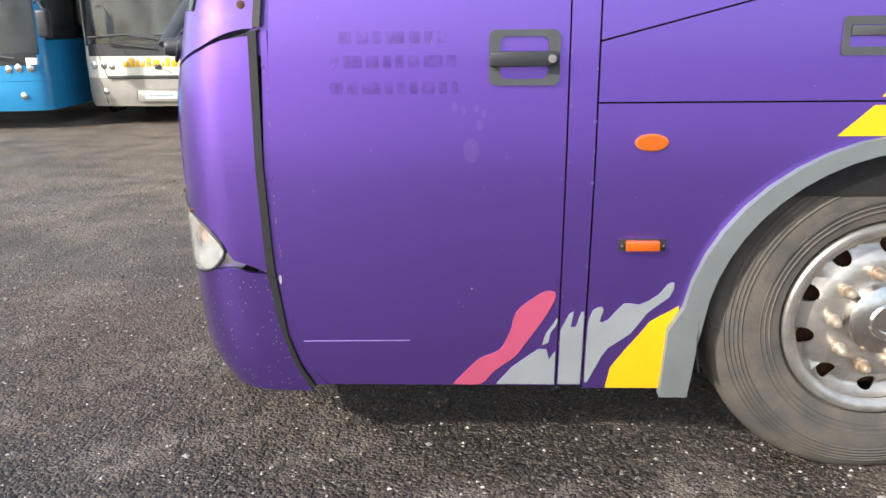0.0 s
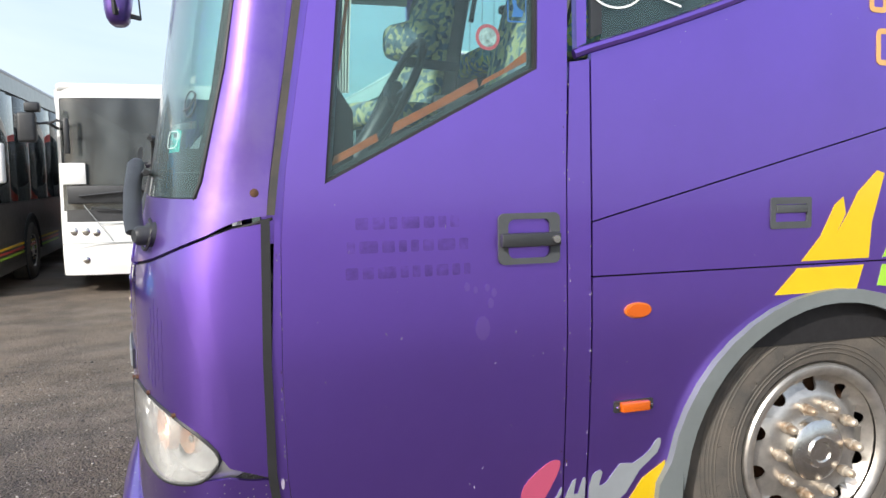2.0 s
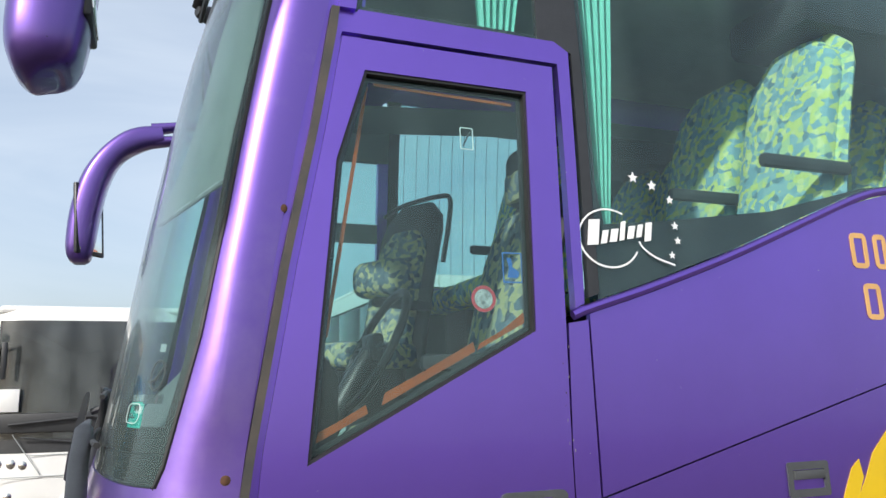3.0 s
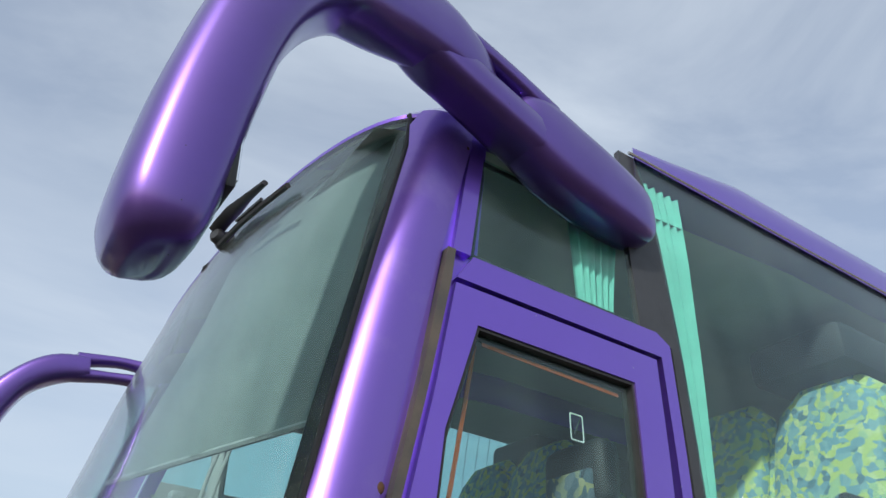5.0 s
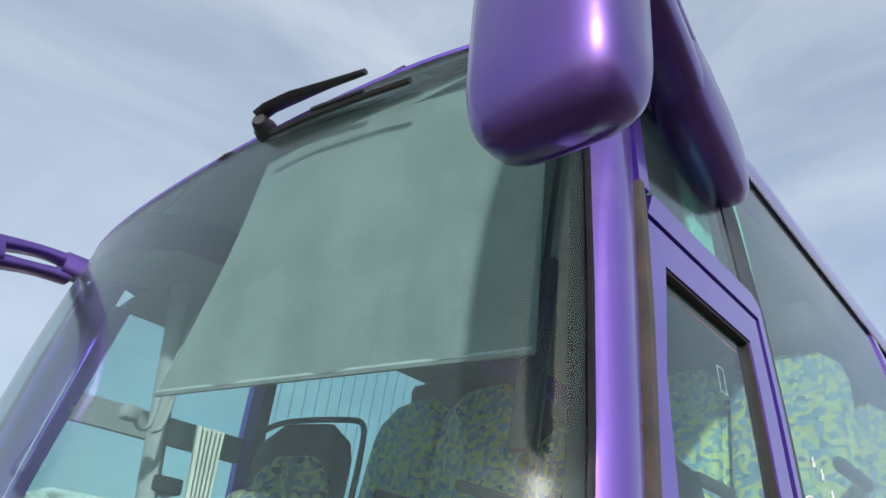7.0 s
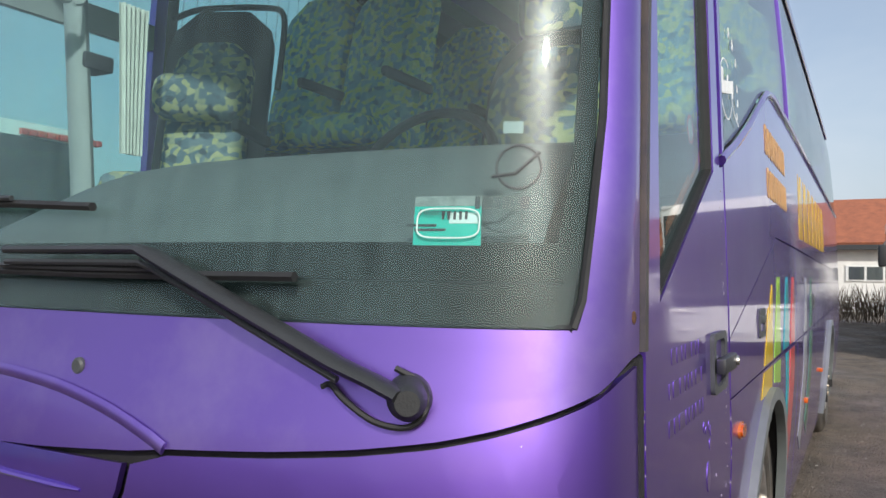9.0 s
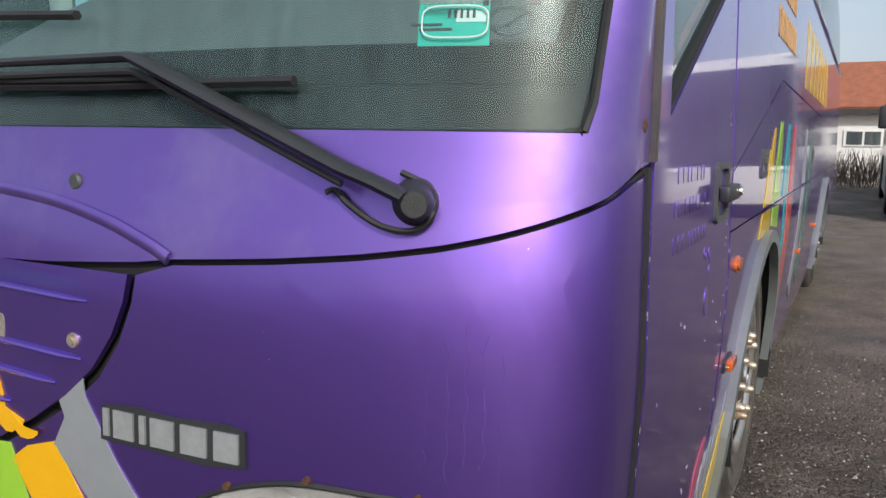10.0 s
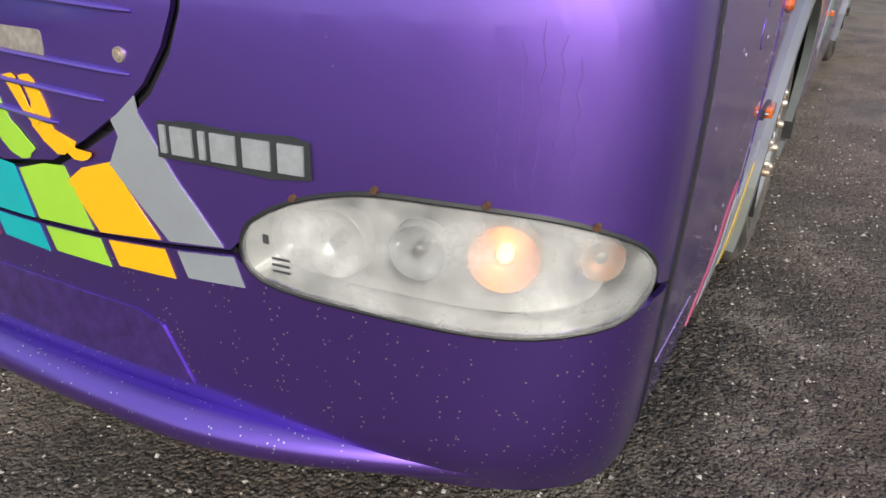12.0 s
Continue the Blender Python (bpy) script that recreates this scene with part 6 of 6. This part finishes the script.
b = parked_bus("bright blue service bus parked in the row", facing(-6.45, 9.5, 1), blue_paint, blue_paint, 3.1, 1.35, 1.15)
part("corner_lamp", new_box(-.0, .06, .03, .2, 1.0, 1.1, bevel=.01), sticker_white, b, "corner lamp")
bus_mirror(b, black_plastic, .0, 1.6, -.25)
b = parked_bus("cream coach with a grey-brown lower body and dark sides", facing(-3.62, 10.1, 0), cream_paint, silver_lower, 3.45, 1.35, 1.25, side_mat=dark_body, roof_mat=dark_body)
bus_mirror(b, white_paint, .05, 1.95, -.22, (.1, .1, .28))
x = .55
for k, w in enumerate((.10, .07, .08, .06, .09, .07, .05, .12, .08, .07, .06, .09, .08)):
    part("yellow_mark", new_box(.0, .018, x, x + w, .92, 1.0 + .03 * (k % 3), bevel=.004), orange_paint, b, "yellow lettering shape")
    x += w + .02
part("grille_slot", new_box(-.012, .03, .42, 2.08, .735, .79, bevel=.01), black_plastic, b, "dark slot above the bumper")
for y0, z0, y1, z1 in ((.28, 1.25, .42, .76), (2.22, 1.25, 2.08, .76), (.30, .70, .38, .34), (2.2, .70, 2.12, .34)):
    part("panel_joint", tube([(.004, y0, z0), (-.002, y1, z1)], .006, n=5), seam_dark, b)
part("emblem_bar", tube([(-.006, 1.02, .82), (-.008, 1.48, 1.02)], .008, n=5), chrome, b, "slanting chrome bar")
part("emblem_block", new_box(-.02, .0, 1.2, 1.3, .885, .955, bevel=.008), black_plastic, b, "small dark square emblem")
part("plate_frame", new_box(-.006, .006, .86, 1.64, .385, .565, bevel=.02), silver_lower, b, "pale plate surround")
for y0, y1, z in ((.18, 1.25, 1.36), (1.15, 2.3, 1.33)):
    part("wiper", tube([(-.02, y0, z), (-.035, (y0 + y1) / 2, z + .09), (-.03, y1, z + .05)], .016, n=6), black_plastic, b, "black wiper")
for k, mt in enumerate((green_paint, red_paint, yellow_paint)):
    part("side_stripe", new_box(.32, 5.0, -.006, .01, .52 + .07 * k, .555 + .07 * k), mt, b, "thin coloured side stripe")
bw = parked_bus("white bus with a large dark windscreen", facing(-.25, 10.1, 0), white_paint, white_paint, 3.12, 1.4, 1.25)
part("mirror_arm", tube([(.2, 2.46, 2.45), (-.05, 2.55, 2.52), (-.1, 2.68, 2.5), (-.1, 2.78, 2.68)], .02, n=8), black_plastic, bw)
part("mirror_arm", tube([(-.05, 2.55, 2.50), (-.12, 2.42, 2.55), (-.12, 2.32, 2.52)], .018, n=8), black_plastic, bw)
part("mirror_head", new_box(-.2, -.04, 2.68, 2.92, 2.24, 2.66, bevel=.045, segs=3), black_plastic, bw, "black door mirror")
part("wide_mirror", new_box(-.2, -.04, 2.62, 2.82, 2.66, 2.80, bevel=.035, segs=3), black_plastic, bw, "small wide-angle mirror")
part("kerb_mirror", new_box(-.16, -.08, 2.27, 2.34, 2.08, 2.58, bevel=.02, segs=2), black_plastic, bw, "narrow black mirror before the glass")
part("lower_screen_band", new_box(-.012, .30, .14, 2.36, 1.36, 1.62, bevel=.02), black_plastic, bw, "black band below the glass")
part("wiper", tube([(-.04, .5, 1.48), (-.05, 1.2, 1.56), (-.05, 2.2, 1.47)], .02, n=6), black_plastic, bw, "black wiper")
part("white_screen_box", new_box(-.014, .03, 2.10, 2.44, 1.64, 1.95, bevel=.01), white_paint, bw, "white board in the corner of the glass")
for y0, z0, y1, z1 in ((2.15, 1.34, 1.78, .80), (1.95, 1.06, .3, 1.06), (2.45, .78, .3, .78)):
    part("panel_joint", tube([(-.004, y0, z0), (-.004, y1, z1)], .006, n=5), trim_grey, bw)
for q in ((.6, 1.45, .12), (.9, 1.45, .1)):
    part("yellow_seat_rail", tube([(.5, q[0], 1.3), (.5, q[0], 1.65), (.5, q[0] + .2, 1.7), (.5, q[0] + .22, 1.35)], .015, n=6), yellow_paint, bw)
bh = parked_bus("white coach with red lettering above its windscreen", facing(5.1, 9.0, 0), white_paint, white_paint, 3.62, 1.5, 1.3)
bus_mirror(bh, white_paint, 2.5, 2.85, .2, (.1, .1, .32))
x = 1.32
for w in (.09, .09, .10, .10, .03, .10, .10, .0, .09, .09, .08):
    if w:
        part("red_mark", new_box(.06, .165, 2.5 - x - w, 2.5 - x, 3.42, 3.50, bevel=.004), red_paint, bh, "red lettering mark")
    x += w + .025 if w else .06
br = parked_bus("red bus parked further back", facing(-2.9, 21.0, 0), red_body, dark_body, 3.0, 1.5, 1.3)
bl = parked_bus("white coach parked facing the purple one", pose(14.0, -.75, 0, 0, 0, 0) @ pose(0, 0, 0, 0, 0, 0), white_paint, white_paint, 3.2, 1.4, 1.2)
bl.matrix_basis = pose(14.0, -3.3, 0)
bus_mirror(bl, black_plastic, 2.5, 1.9, .22)

# ---- house with tiled roof and hedge, beyond the yard ----
house = thing("house", "long white house with a red tiled roof", "house")
part("wall", new_box(36.0, 44, -16, 18, 0, 2.95), material("white_render", (.72, .71, .68), .8, vary=.12, scale=1.5, bump=.2), house, "white rendered wall")
for k in range(12):
    y0 = -14 + 2.6 * k
    w = part("window", new_box(35.93, 36.02, y0, y0 + 1.5, 1.35, 2.05), white_paint, house, "white window frame")
    for j in range(2):
        part("pane", new_box(35.90, 35.96, y0 + .08 + .7 * j, y0 + .68 + .7 * j, 1.42, 1.98), glass_dark, w)
part("fascia", new_box(35.4, 35.5, -16.4, 18.4, 2.72, 2.98), trim_dark, house, "dark gutter and fascia")
tile_mat = material("red_clay_tile", (.36, .12, .06), .8, color2=(.24, .085, .05), scale=3, bump=.3, bump_scale=20)
bm = bmesh.new()
for i in range(14):
    xa, za = 35.35 + i * .34, 2.97 + i * .165
    for j in range(118):
        y0 = -16.4 + j * .295
        vs_ = [bm.verts.new((xa + dx, y0 + dy, za + dz + .035 * math.sin(math.pi * dy / .295))) for dx, dz in ((0, .02), (.36, .165)) for dy in (0, .1, .2, .295)]
        for k in range(3):
            bm.faces.new((vs_[k], vs_[k + 1], vs_[k + 5], vs_[k + 4]))
tiles = part("roof_tiles", bm, tile_mat, house, "rows of red clay tiles")
tiles["kind"] = "stuff"
part("roof_deck", panel([[(-16.4, 0), (18.4, 0), (18.4, 5.0), (-16.4, 5.0)]], lambda u, v: Vector((35.4 + v * .94, u, 2.93 + v * .46)), 40, 40, .1), tile_mat, house)

hedge = thing("hedge", "bare winter hedge of thin brown twigs", "hedge")
bm = bmesh.new()
random.seed(11)
for k in range(2600):
    y = random.uniform(-9, 9)
    x = 26.6 + random.uniform(-.35, .35)
    z0, h = random.uniform(0, .5), random.uniform(.45, .95)
    lean = (random.uniform(-.2, .2), random.uniform(-.3, .3))
    r = random.uniform(.008, .016)
    p, q = Vector((x, y, z0)), Vector((x + lean[0], y + lean[1], min(1.32, z0 + h)))
    vs_ = [bm.verts.new(c_ + Vector(o)) for c_, k_ in ((p, 1), (q, .4)) for o in ((0, r * k_, 0), (r * k_, -r * k_, 0), (-r * k_, -r * k_, 0))]
    for i in range(3):
        bm.faces.new((vs_[i], vs_[(i + 1) % 3], vs_[(i + 1) % 3 + 3], vs_[i + 3]))
tw = part("brushwood", bm, material("brown_twigs", (.10, .07, .05), .9, color2=(.2, .16, .12), scale=2), hedge)
tw["kind"] = "stuff"
